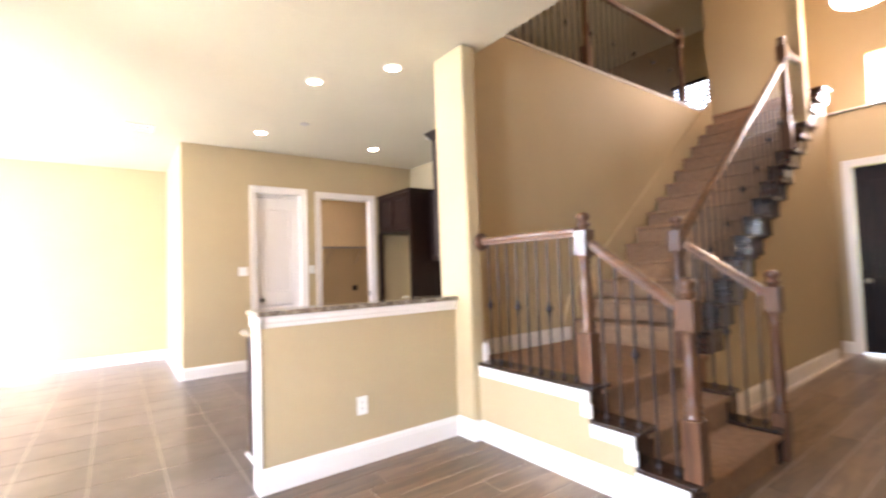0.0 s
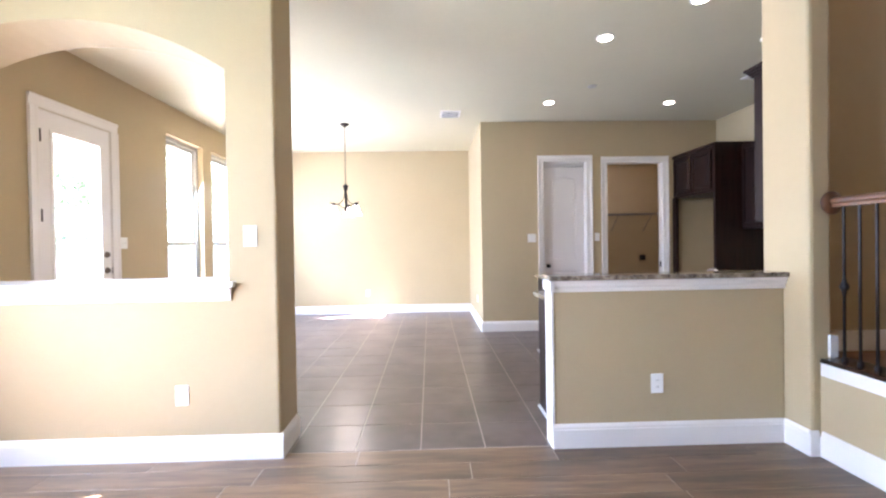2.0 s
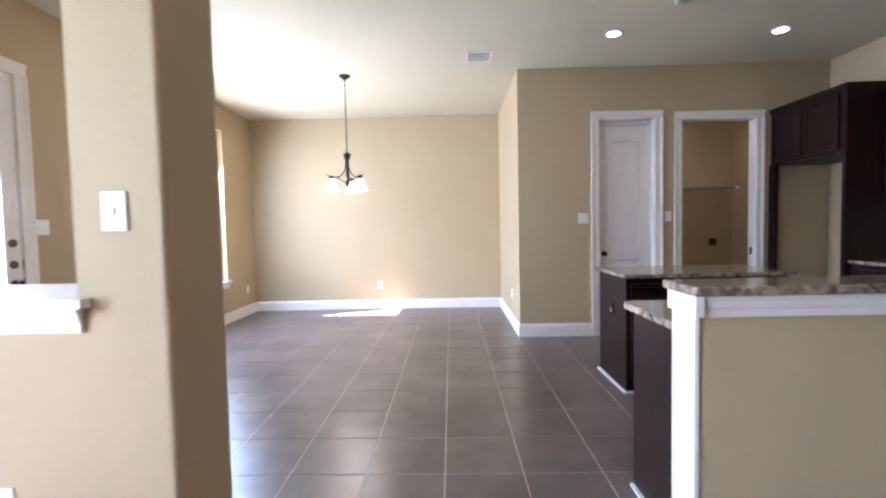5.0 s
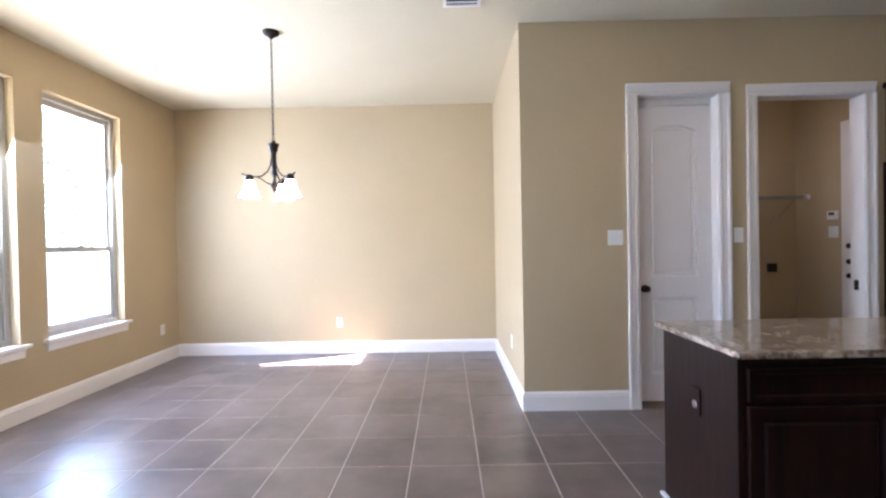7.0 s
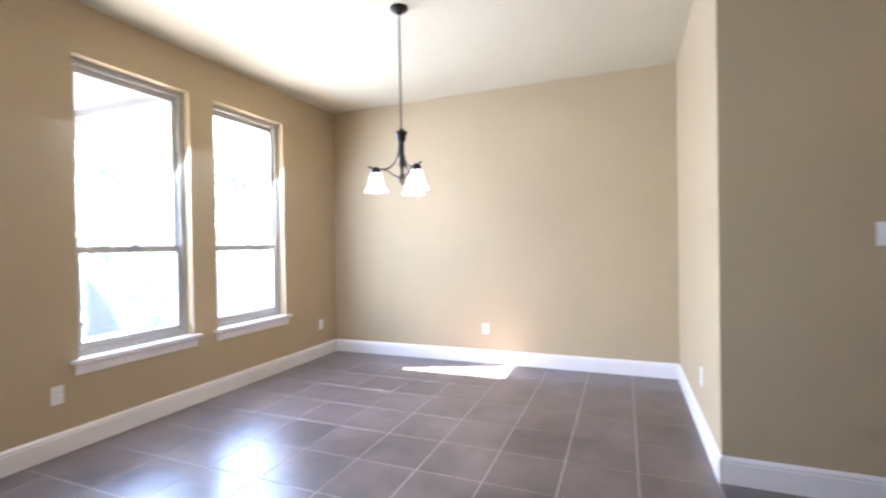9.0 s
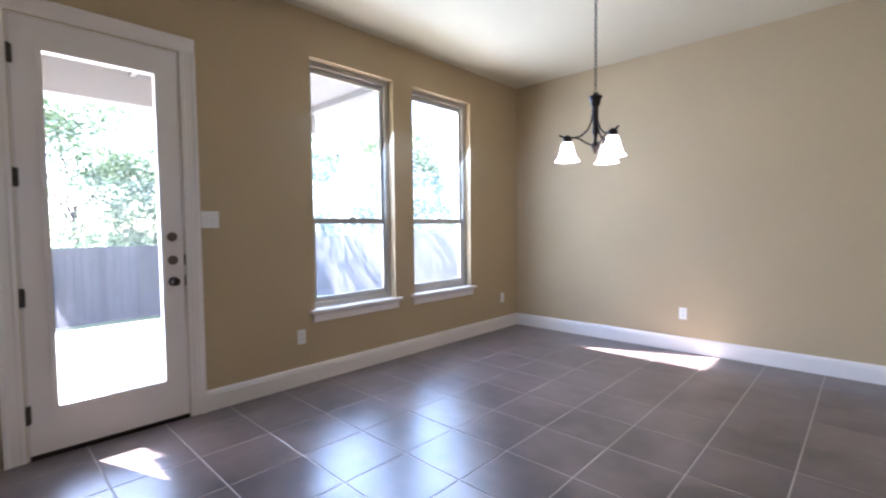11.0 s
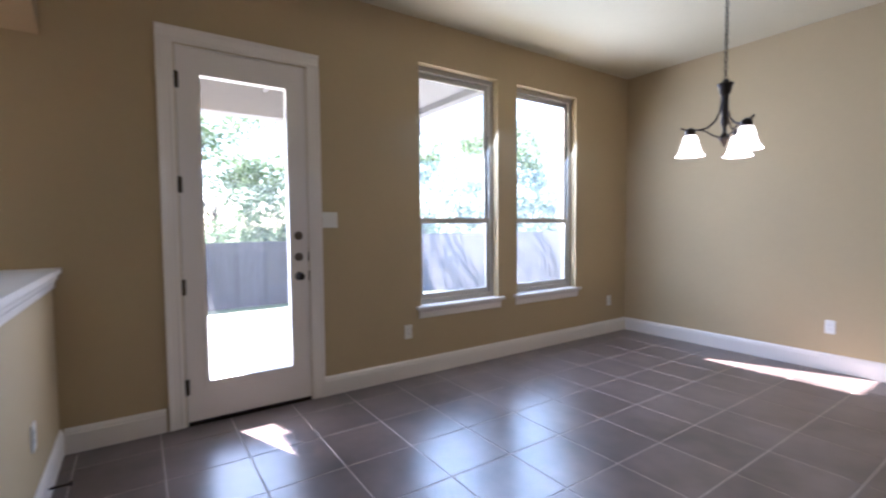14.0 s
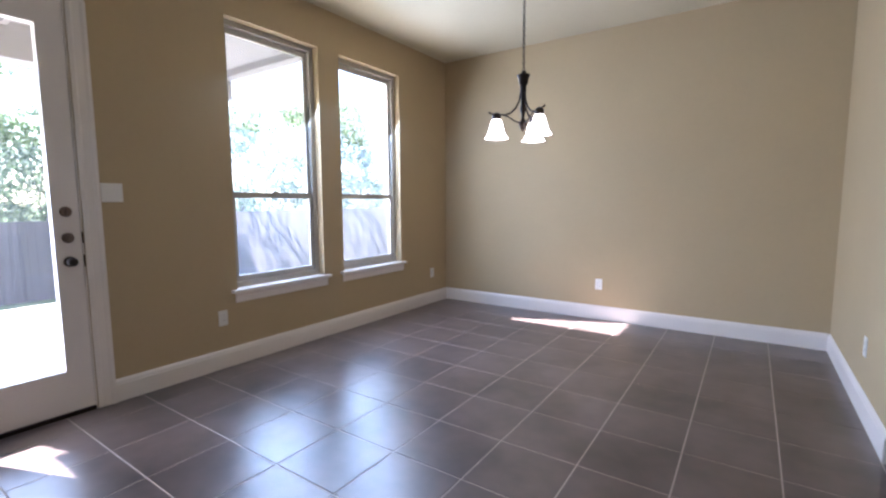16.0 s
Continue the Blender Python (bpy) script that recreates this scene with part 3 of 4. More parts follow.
# ---- sills of the pass-through and the bar ----
def ledge(name, x0, x1, y0, y1, z, mat, label, parts):
    t = thing(name, ((x0 + x1) / 2, (y0 + y1) / 2, z), label, "ledge", kind="structure")
    inv = Matrix.Translation((-(x0 + x1) / 2, -(y0 + y1) / 2, -z))
    for k in parts:
        k.parent, k.matrix_parent_inverse = t, inv
    return t


cap = boxes("sill_cap", TRIM, None, (-3.2, -1.238, AY0 - 0.045, AY1 + 0.045, 1.05, 1.08), (-1.238, -1.195, AY0 - 0.045, AY0 - 0.001, 1.05, 1.08), (-1.238, -1.195, AY1 + 0.001, AY1 + 0.045, 1.05, 1.08))
mould = []
for yy, s in ((AY0, -1), (AY1, 1)):
    bm = bmesh.new()
    extrude(bm, [(-3.2, yy + s * d, z) for d, z in ((0, 0.965), (0.012, 0.97), (0.014, 1.0), (0.024, 1.015), (0.026, 1.03), (0.036, 1.05), (0, 1.05))], (1.98, 0, 0))
    mould.append(part("moulding", bm, TRIM))
core = boxes("sill_core", TRIM, None, (-3.2, -1.238, AY0 + 0.001, AY1 - 0.001, 1.0, 1.05))
ledge("trim_sill", -3.2, -1.195, AY0, AY1, 1.05, TRIM, "white painted wooden sill of the arched pass-through", [cap, core, *mould])

bm = bmesh.new()
box(bm, 0.715, 2.223, 4.865, 5.09, 1.049, 1.08, bevel=0.006)
tagged(part("bar_counter", bm, GRANITE), "brown speckled granite bar top on the half wall", "countertop")
bm = bmesh.new()
extrude(bm, [(0.738, 4.915 - d, z) for d, z in ((0, 0.975), (0.01, 0.978), (0.012, 1.0), (0.022, 1.012), (0.024, 1.03), (0.034, 1.048), (0, 1.048))], (1.486, 0, 0))
tagged(part("trim_bar", bm, TRIM), "white moulding under the granite bar top", "trim", kind="structure")
tagged(boxes("trim_bar_end", TRIM, None, (0.722, 0.749, 4.88, 5.06, 0.985, 1.048), (0.735, 0.749, 4.908, 5.055, 0.152, 0.985)), "white trim board on the half wall end", "trim", kind="structure")

# ---- kitchen ----
def cabinet(name, dims, label, axis, out, doors, extra=(), group=""):
    """A cabinet box with framed doors on one face. doors: (a0, a1, z0, z1)."""
    x0, x1, y0, y1, z0, z1 = dims
    c = thing(name, ((x0 + x1) / 2, (y0 + y1) / 2, z0), label, "cabinet", group)
    inv = Matrix.Translation((-(x0 + x1) / 2, -(y0 + y1) / 2, -z0))
    kids = [boxes("body", CAB, None, dims, *extra)]
    plane = {("x", -1): y0, ("x", 1): y1, ("y", -1): x0, ("y", 1): x1}[(axis, out)]
    for d in doors:
        bm = bmesh.new()
        framed(bm, axis, plane + out * 0.002, *d, out, 0.06 if d[3] - d[2] > 0.2 else 0.03)
        kids.append(part("cabinet_door", bm, CAB))
    for k in kids:
        k.parent, k.matrix_parent_inverse = c, inv
    return c


CT = 0.905
cabinet("island_cabinet", (1.268, 2.47, 6.86, 7.455, 0.0, CT - 0.03), "dark cherry kitchen island base with framed panels", "x", -1,
        [(1.30, 1.86, 0.70, 0.83), (1.30, 1.86, 0.12, 0.68), (1.88, 2.45, 0.70, 0.83), (1.88, 2.45, 0.12, 0.68)])
bm = bmesh.new()
box(bm, 1.235, 2.50, 6.80, 7.485, CT - 0.03, CT, bevel=0.007)
tagged(part("island_countertop", bm, GRANITE), "polished brown speckled granite island top", "countertop")
tagged(boxes("trim_island", TRIM, None, (1.248, 1.266, 6.845, 7.47, 0, 0.014), (1.266, 1.32, 6.843, 6.859, 0, 0.014)), "pale shoe moulding at the island base", "trim", kind="structure")
cabinet("peninsula_cabinet", (0.835, 2.22, 5.053, 5.64, 0.0, CT - 0.031), "dark cherry base cabinet behind the half wall", "x", 1, [(0.86, 1.33, 0.12, 0.83), (1.35, 1.85, 0.12, 0.83)])
bm = bmesh.new()
rc = 0.045
plan = [(0.79, 5.052), (2.22, 5.052), (2.22, 5.102), (4.20, 5.102), (4.20, 5.68), *[(0.79 + rc - rc * math.sin(a), 5.68 - rc + rc * math.cos(a)) for a in [math.pi / 2 * k / 6 for k in range(7)]]]
extrude(bm, [(x, y, CT - 0.03) for x, y in plan], (0, 0, 0.03))
bmesh.ops.bevel(bm, geom=[e for e in bm.edges if abs(e.verts[0].co.z - e.verts[1].co.z) < 1e-6], offset=0.006, segments=2, affect="EDGES")
tagged(part("kitchen_countertop", bm, GRANITE), "polished brown speckled granite counter with rounded corner", "countertop")
tagged(boxes("trim_peninsula", TRIM, None, (0.817, 0.833, 5.06, 5.64, 0, 0.014)), "pale shoe moulding at the cabinet base", "trim", kind="structure")
cabinet("base_cabinet", (2.365, 4.2, 5.102, 5.64, 0.0, CT - 0.03), "dark cherry base cabinets on the stair wall", "x", 1, [(2.4, 2.95, 0.12, 0.83), (2.97, 3.5, 0.12, 0.83)])
up = cabinet("upper_cabinet", (2.42, 3.3, 5.102, 5.43, 1.42, 2.47), "dark cherry upper cabinet with crown moulding", "x", 1, [(2.44, 2.85, 1.45, 2.44), (2.87, 3.28, 1.45, 2.44)])
bm = bmesh.new()
for k in range(5):
    e = 0.012 * k
    box(bm, 2.42 - e, 3.3, 5.102, 5.43 + e, 2.47 + 0.017 * k, 2.47 + 0.017 * (k + 1))
crown = part("crown_moulding", bm, CAB, up)
crown.matrix_parent_inverse = Matrix.Translation(-up.location)
cabinet("fridge_cabinet", (3.58, 4.225, 7.72, 8.65, 1.90, 2.47), "dark cherry cabinet above the refrigerator space", "y", -1, [(7.75, 8.17, 1.93, 2.44), (8.19, 8.62, 1.93, 2.44)],
        extra=((3.56, 4.225, 7.70, 8.652, 2.47, 2.515),))
cabinet("tall_end_cabinet", (3.56, 4.225, 7.66, 7.70, 0.0, 2.515), "tall dark cherry refrigerator end cabinet", "x", -1, [])
cabinet("filler_cabinet", (3.56, 3.60, 8.56, 8.652, 0.0, 1.90), "narrow dark cherry panel beside the laundry door", "x", -1, [])
cabinet("wall_cabinet", (3.90, 4.225, 6.3, 7.655, 1.42, 2.47), "dark cherry wall cabinets", "y", -1, [(6.32, 6.74, 1.45, 2.44), (6.76, 7.18, 1.45, 2.44), (7.2, 7.63, 1.45, 2.44)])
cabinet("east_base_cabinet", (3.62, 4.225, 5.7, 7.655, 0.0, CT - 0.03), "dark cherry base cabinets on the kitchen wall", "y", -1, [(5.75, 6.3, 0.12, 0.83), (6.32, 6.95, 0.12, 0.83), (6.97, 7.6, 0.12, 0.83)])
bm = bmesh.new()
box(bm, 3.59, 4.228, 5.695, 7.655, CT - 0.03, CT, bevel=0.007)
tagged(part("east_countertop", bm, GRANITE), "polished brown speckled granite counter", "countertop")


fc = thing("faucet", (2.03, 5.24, CT), "brushed nickel gooseneck kitchen faucet", "faucet")
bm = bmesh.new()
lathe(bm, 0, 0, [(0.03, 0), (0.03, 0.008), (0.018, 0.02), (0.016, 0.06)], 16)
part("base", bm, NICKEL, fc, smooth=True)
bm = bmesh.new()
tube(bm, [(0, 0, 0.05), (0, 0, 0.08), *[(0, 0.09 - 0.09 * math.cos(a), 0.08 + 0.09 * math.sin(a)) for a in [math.pi * k / 10 for k in range(1, 11)]], (0, 0.18, 0.055)], 0.011, 10)
part("spout", bm, NICKEL, fc, smooth=True)
bm = bmesh.new()
tube(bm, [(0.015, 0, 0.045), (0.05, 0, 0.06), (0.08, 0, 0.09)], 0.006)
part("lever", bm, NICKEL, fc, smooth=True)

# ---- lamps ----
def can_light(x, y):
    c = thing("recessed_light", (x, y, H), "lit round recessed ceiling light with white trim ring", "ceiling light", "recessed ceiling lights")
    bm = bmesh.new()
    lathe(bm, 0, 0, [(0.05, -0.001), (0.076, -0.002), (0.078, -0.008), (0.071, -0.012), (0.054, -0.010)], 24)
    part("trim_ring", bm, TRIM, c, smooth=True)
    bm = bmesh.new()
    lathe(bm, 0, 0, [(0.054, -0.013), (0.051, -0.0095)], 20)
    part("lens", bm, BULB, c, "glowing lens")
    spot_light("can_lamp", (x, y, H - 0.03), 0.3)


for x, y in ((1.525, 5.985), (1.99, 5.37), (1.51, 7.765), (3.055, 7.79), (2.99, 6.0)):
    can_light(x, y)


def chandelier(x, y):
    c = thing("chandelier", (x, y, H), "dark bronze three-arm chandelier with lit frosted bell shades", "chandelier")
    bm = bmesh.new()
    lathe(bm, 0, 0, [(0.066, 0.0), (0.066, -0.006), (0.055, -0.022), (0.03, -0.034), (0.012, -0.05), (0.006, -0.06)], 20)
    part("canopy", bm, BRONZE, c, smooth=True)
    bm = bmesh.new()
    n = 30
    for i in range(n):
        z = -0.06 - i * (0.81 / n)
        pts = []
        for k in range(13):
            a = 2 * math.pi * k / 12
            u, v = 0.009 * math.cos(a), 0.02 * math.sin(a)
            pts.append((u, 0, z - 0.014 + v) if i % 2 else (0, u, z - 0.014 + v))
        tube(bm, pts, 0.0025, 5)
    part("chain", bm, BRONZE, c, smooth=True)
    bm = bmesh.new()
    lathe(bm, 0, 0, [(0.006, -0.895), (0.014, -0.905), (0.012, -0.918), (0.044, -0.922), (0.046, -0.93), (0.036, -0.945), (0.03, -0.985), (0.022, -0.99), (0.02, -1.0), (0.018, -1.12), (0.022, -1.16), (0.012, -1.19), (0.011, -1.22), (0.026, -1.245), (0.03, -1.26), (0.018, -1.285), (0.006, -1.31)], 18)
    part("stem", bm, BRONZE, c, smooth=True)
    for k in range(3):
        a = radians(-30 + 120 * k)
        ca, sa = math.cos(a), math.sin(a)
        prof = [(0.017, -0.955), (0.018, -1.03), (0.026, -1.09), (0.05, -1.145), (0.09, -1.182), (0.13, -1.193), (0.175, -1.19), (0.215, -1.184), (0.24, -1.172)]
        low = [(0.02, -1.25), (0.06, -1.235), (0.10, -1.205), (0.14, -1.192)]
        bm = bmesh.new()
        tube(bm, [(ca * r, sa * r, z) for r, z in prof], 0.0065)
        tube(bm, [(ca * r, sa * r, z) for r, z in low], 0.005)
        part("arm", bm, BRONZE, c, smooth=True)
        bm = bmesh.new()
        sx, sy = ca * 0.185, sa * 0.185
        lathe(bm, sx, sy, [(0.012, -1.175), (0.03, -1.19), (0.032, -1.22), (0.028, -1.225)], 16)
        part("socket_cap", bm, BRONZE, c, smooth=True)
        bm = bmesh.new()
        prof = [(0.026, -1.222), (0.034, -1.228), (0.042, -1.25), (0.05, -1.285), (0.06, -1.318), (0.073, -1.342), (0.086, -1.354)]
        seg = 20
        last = None
        for r, z in prof + [(r - 0.004, z) for r, z in prof[::-1]]:
            ring = [bm.verts.new((sx + r * math.cos(2 * math.pi * i / seg), sy + r * math.sin(2 * math.pi * i / seg), z)) for i in range(seg)]
            if last:
                for i in range(seg):
                    bm.faces.new((last[i], last[(i + 1) % seg], ring[(i + 1) % seg], ring[i]))
            last = ring
        part("shade", bm, SHADE, c, "glowing frosted glass bell shade", smooth=True)
    for ob in c.children:
        if ob.name.split(".")[0] not in ("canopy", "chain"):
            ob.location.z = 0.03
    bm = bmesh.new()
    tube(bm, [(0.02 * math.cos(a), 0, -0.885 + 0.02 * math.sin(a)) for a in [math.pi * k / 8 for k in range(17)]], 0.003, 6)
    part("ring", bm, BRONZE, c, smooth=True)
    lamp = new("chandelier_bulb", bpy.data.lights.new("chandelier_bulb", "POINT"))
    lamp.data.energy, lamp.data.color, lamp.data.shadow_soft_size = 0.25, (1, 0.85, 0.65), 0.1
    lamp.location = (x, y, H - 1.42)


chandelier(-1.224, 8.715)


# ---- plates, vents ----
def plate(name, at, out, w, h, kind, label):
    """A switch or outlet plate on a wall; out: the wall's normal."""
    p = thing(name, at, label, "outlet" if kind == "outlet" else "switch", "wall plates")
    p.rotation_euler = Vector(out).to_track_quat("Z", "Y").to_euler()
    bm = bmesh.new()
    box(bm, -w / 2, w / 2, -h / 2, h / 2, 0.0005, 0.007, bevel=0.002)
    part("cover", bm, PLASTIC, p)
    n = max(1, round(w / 0.06)) if kind != "outlet" else 1
    for i in range(n):
        cx = (i - (n - 1) / 2) * 0.046
        if kind == "outlet":
            for s in (-0.02, 0.02):
                bm = bmesh.new()
                box(bm, -0.014, 0.014, s - 0.012, s + 0.012, 0.007, 0.0095, bevel=0.001)
                r = part("receptacle", bm, PLASTIC, p)
                for dx in (-0.006, 0.006):
                    boxes("slot", DARKGAP, r, (dx - 0.0012, dx + 0.0012, s - 0.004, s + 0.006, 0.0094, 0.0099))
        else:
            bm = bmesh.new()
            box(bm, cx - 0.005, cx + 0.005, -0.011, 0.011, 0.007, 0.014, bevel=0.001)
            part("toggle", bm, PLASTIC, p)
    return p


plate("outlet", (XW, 7.576, 0.396), (1, 0, 0), 0.072, 0.118, "outlet", "white electrical outlet below the window")
plate("outlet", (XW, 10.341, 0.39), (1, 0, 0), 0.072, 0.118, "outlet", "white electrical outlet in the nook corner")
plate("outlet", (-1.197, YF, 0.386), (0, -1, 0), 0.072, 0.118, "outlet", "white electrical outlet on the sunlit end wall")
plate("outlet", (XA, 9.3, 0.408), (-1, 0, 0), 0.072, 0.118, "outlet", "white electrical outlet on the nook side wall")
plate("outlet", (-1.525, AY0, 0.398), (0, -1, 0), 0.078, 0.122, "outlet", "white electrical outlet below the pass-through sill")
plate("outlet", (1.40, 4.915, 0.392), (0, -1, 0), 0.078, 0.122, "outlet", "white electrical outlet on the half wall")
plate("outlet", (-2.45, AY1, 0.4), (0, 1, 0), 0.072, 0.118, "outlet", "white electrical outlet on the low wall")
plate("light_switch", (-1.099, AY0, 1.355), (0, -1, 0), 0.08, 0.125, "switch", "white single light switch on the arch wall")
plate("light_switch", (XW, 6.904, 1.35), (1, 0, 0), 0.118, 0.118, "switch", "white double light switch beside the back door")
plate("light_switch", (1.474, YP, 1.355), (0, -1, 0), 0.118, 0.118, "switch", "white double light switch beside the pantry door")
plate("light_switch", (2.437, YP, 1.357), (0, -1, 0), 0.072, 0.118, "switch", "white light switch between the two doorways")


def vent(x, y, w, d):
    v = thing("ceiling_vent", (x, y, H), "white metal louvred ceiling vent", "vent")
    bm = bmesh.new()
    for p, q, a, b in wall_cells(-w / 2, w / 2, -d / 2, d / 2, [(-w / 2 + 0.025, w / 2 - 0.025, -d / 2 + 0.025, d / 2 - 0.025)]):
        box(bm, p, q, a, b, -0.01, -0.0005)
    part("frame", bm, TRIM, v)
    boxes("backing", DARKGAP, v, (-w / 2 + 0.025, w / 2 - 0.025, -d / 2 + 0.025, d / 2 - 0.025, -0.002, -0.0007))
    n = 4
    for i in range(n):
        yy = -d / 2 + 0.03 + (d - 0.06) * (i + 0.5) / n
        bm = bmesh.new()
        extrude(bm, [(-w / 2 + 0.026, yy - 0.006, -0.003), (-w / 2 + 0.026, yy + 0.006, -0.01), (-w / 2 + 0.026, yy + 0.0072, -0.009), (-w / 2 + 0.026, yy - 0.0048, -0.002)], (w - 0.052, 0, 0))
        part("slat", bm, TRIM, v)


vent(0.29, 8.235, 0.27, 0.30)
vent(3.57, 6.84, 0.30, 0.30)
sd = thing("smoke_detector", (1.85, 7.19, H), "small round beige smoke detector on the ceiling", "smoke detector")
bm = bmesh.new()
lathe(bm, 0, 0, [(0.05, 0.0), (0.052, -0.004), (0.05, -0.012), (0.04, -0.016), (0.01, -0.017)], 20)
part("housing", bm, VINYL, sd, smooth=True)

# ---- laundry ----
sh = thing("laundry_shelf", (3.25, 10.2, 1.775), "grey wire laundry shelf on the back wall", "shelf")
for k in range(15):
    bm = bmesh.new()
    tube(bm, [(-0.785, -0.19 + 0.0265 * k, 0), (0.79, -0.19 + 0.0265 * k, 0)], 0.0045, 6)
    part("wire", bm, SHELFWIRE, sh)
bm = bmesh.new()
for z in (-0.03, -0.015):
    tube(bm, [(-0.785, -0.198, z), (0.79, -0.198, z)], 0.004, 6)
for k in range(33):
    tube(bm, [(-0.78 + 0.049 * k, -0.198, -0.031), (-0.78 + 0.049 * k, -0.193, 0.002)], 0.003, 5)
part("front_lip", bm, SHELFWIRE, sh)
for x in (-0.5, 0.1, 0.7):
    bm = bmesh.new()
    tube(bm, [(x, -0.17, -0.006), (x, 0.192, -0.3)], 0.006, 6)
    part("bracket", bm, SHELFWIRE, sh)
boxes("end_clip", TRIM, sh, (0.79, 0.82, -0.205, -0.16, -0.035, 0.015), bevel=0.003)
th = thing("thermostat", (4.23, 9.89, 1.555), "white wall thermostat in the laundry", "thermostat")
boxes("housing", PLASTIC, th, (-0.025, -0.0005, -0.06, 0.06, -0.045, 0.045), bevel=0.004)
boxes("display", DARKGAP, th, (-0.0265, -0.0252, -0.035, 0.035, 0.0, 0.03))
plate("light_switch", (4.23, 9.89, 1.38), (-1, 0, 0), 0.118, 0.118, "switch", "white double light switch in the laundry")
gd = thing("door_4", (4.229, 9.36, 0), "white panelled door with bronze locks in the laundry", "door", kind="structure")
bm = bmesh.new()
framed(bm, "y", -0.022, -0.30, 0.30, 0.01, 2.42, -1, rail=0.11, thick=0.018)
part("door_leaf", bm, DOORW, gd)
for z in (0.938, 1.08, 1.235):
    knob(gd, (-0.042, 0.25, z), (-1, 0, 0))
structure("trim_laundry_inner", TRIM, (4.205, 4.229, 9.675, 9.77, 0, 2.5), label="white casing edge inside the laundry", category="trim")
fl = thing("flush_light", (3.2, 9.4, H), "round white laundry ceiling light, lit", "ceiling light")
bm = bmesh.new()
lathe(bm, 0, 0, [(0.15, 0), (0.15, -0.02), (0.14, -0.025)], 24)
part("base", bm, TRIM, fl, smooth=True)
bm = bmesh.new()
lathe(bm, 0, 0, [(0.138, -0.026), (0.13, -0.05), (0.09, -0.075), (0.03, -0.085)], 24)
part("diffuser", bm, SHADE, fl, "glowing glass diffuser", smooth=True)
spot_light("laundry_lamp", (3.2, 9.4, H - 0.1), 0.62, (1.0, 0.96, 0.9), angle=160)

# ---- staircase ----
R, G, RL = 0.191, 0.245, 0.185
L0, SX, SXE = 0.555, 2.285, 3.545
YR = (3.18, 3.455, 3.73)
stair = thing("staircase", (3.0, 3.7, 0), "brown carpeted staircase with dark wood treads, iron balusters", "staircase", kind="structure")
SINV = Matrix.Translation((-3.0, -3.7, 0))


def stair_part(name, bm, mat, label="", smooth=False):
    ob = part(name, bm, mat, stair, label, smooth)
    ob.matrix_parent_inverse = SINV
    return ob


def step_block(x0, x1, y0, y1, z0, z1, nose, mat, name):
    """A step with a rounded nosing; nose: (dx, dy) of the overhang."""
    bm = bmesh.new()
    nx, ny = nose
    box(bm, x0, x1, y0, y1, z0, z1 - 0.04)
    box(bm, min(x0, x0 + nx), x1, min(y0, y0 + ny), y1, z1 - 0.04, z1, bevel=0.014)
    return stair_part(name, bm, mat)


# lower flight: two steps and the landing
for k, y in enumerate(YR):
    y1 = YR[k + 1] + 0.02 if k < 2 else 4.977
    x1 = SXE - 0.10 if k < 2 else 3.75
    step_block(SX + 0.10, x1, y, y1, max(0, RL * k - 0.02), RL * (k + 1), (0, -0.025), CARPET, "step" if k < 2 else "landing")
# curb wall on the living room side, capped with dark wood
for k, y in enumerate(YR):
    y1 = YR[k + 1] if k < 2 else 4.72
    bm = bmesh.new()
    box(bm, SX, SX + 0.098, y, y1, 0, RL * (k + 1) - 0.002)
    stair_part("curb_wall", bm, WALL)
for k, y in enumerate(YR):
    y1 = YR[k + 1] if k < 2 else 4.703
    z = RL * (k + 1)
    bm = bmesh.new()
    box(bm, SX - 0.022, SX + 0.17, y - 0.035, y1, z, z + 0.028, bevel=0.008)
    stair_part("tread_cap", bm, STAIRDARK, "dark stained wooden cap")
    bm = bmesh.new()
    box(bm, SX + 0.004, SX + 0.15, y - 0.014, y - 0.001, RL * k + (0.03 if k else 0), z)
    stair_part("curb_riser", bm, STAIRDARK)
    bm = bmesh.new()
    box(bm, SX - 0.014, SX - 0.001, y, y1, z - 0.075, z)
    box(bm, SX - 0.013, SX - 0.001, y - 0.012, y + 0.06, RL * k + (0.03 if k else 0.15), z - 0.075)
    stair_part("skirt_trim", bm, TRIM)
# curb on the foyer side
for k, y in enumerate(YR[:2]):
    z = RL * (k + 1)
    bm = bmesh.new()
    box(bm, SXE - 0.098, SXE, y, YR[k + 1], 0, z)
    stair_part("curb_wall", bm, WALL)
    bm = bmesh.new()
    box(bm, SXE - 0.16, SXE + 0.02, y - 0.03, YR[k + 1], z, z + 0.028, bevel=0.008)
    stair_part("tread_cap", bm, STAIRDARK)
    bm = bmesh.new()
    box(bm, SXE - 0.15, SXE - 0.004, y - 0.014, y - 0.001, RL * k + 0.03 * (k > 0), z)
    stair_part("curb_riser", bm, STAIRDARK)
bm = bmesh.new()
extrude(bm, [(SX - 0.001 - d, 3.168, z) for d, z in ((0, 0), (0.016, 0), (0.016, 0.115), (0.012, 0.13), (0.006, 0.15), (0, 0.15))], (0, 1.536, 0))
stair_part("baseboard", bm, TRIM)
bm = bmesh.new()
box(bm, SX + 0.17, 3.7, 4.96, 4.9795, L0, L0 + 0.13)
box(bm, 2.33, 2.376, 4.70, 4.719, L0 + 0.03, L0 + 0.16)
box(bm, 2.361, 2.375, 4.72, 4.9795, L0 + 0.001, L0 + 0.13)
stair_part("landing_baseboard", bm, TRIM)
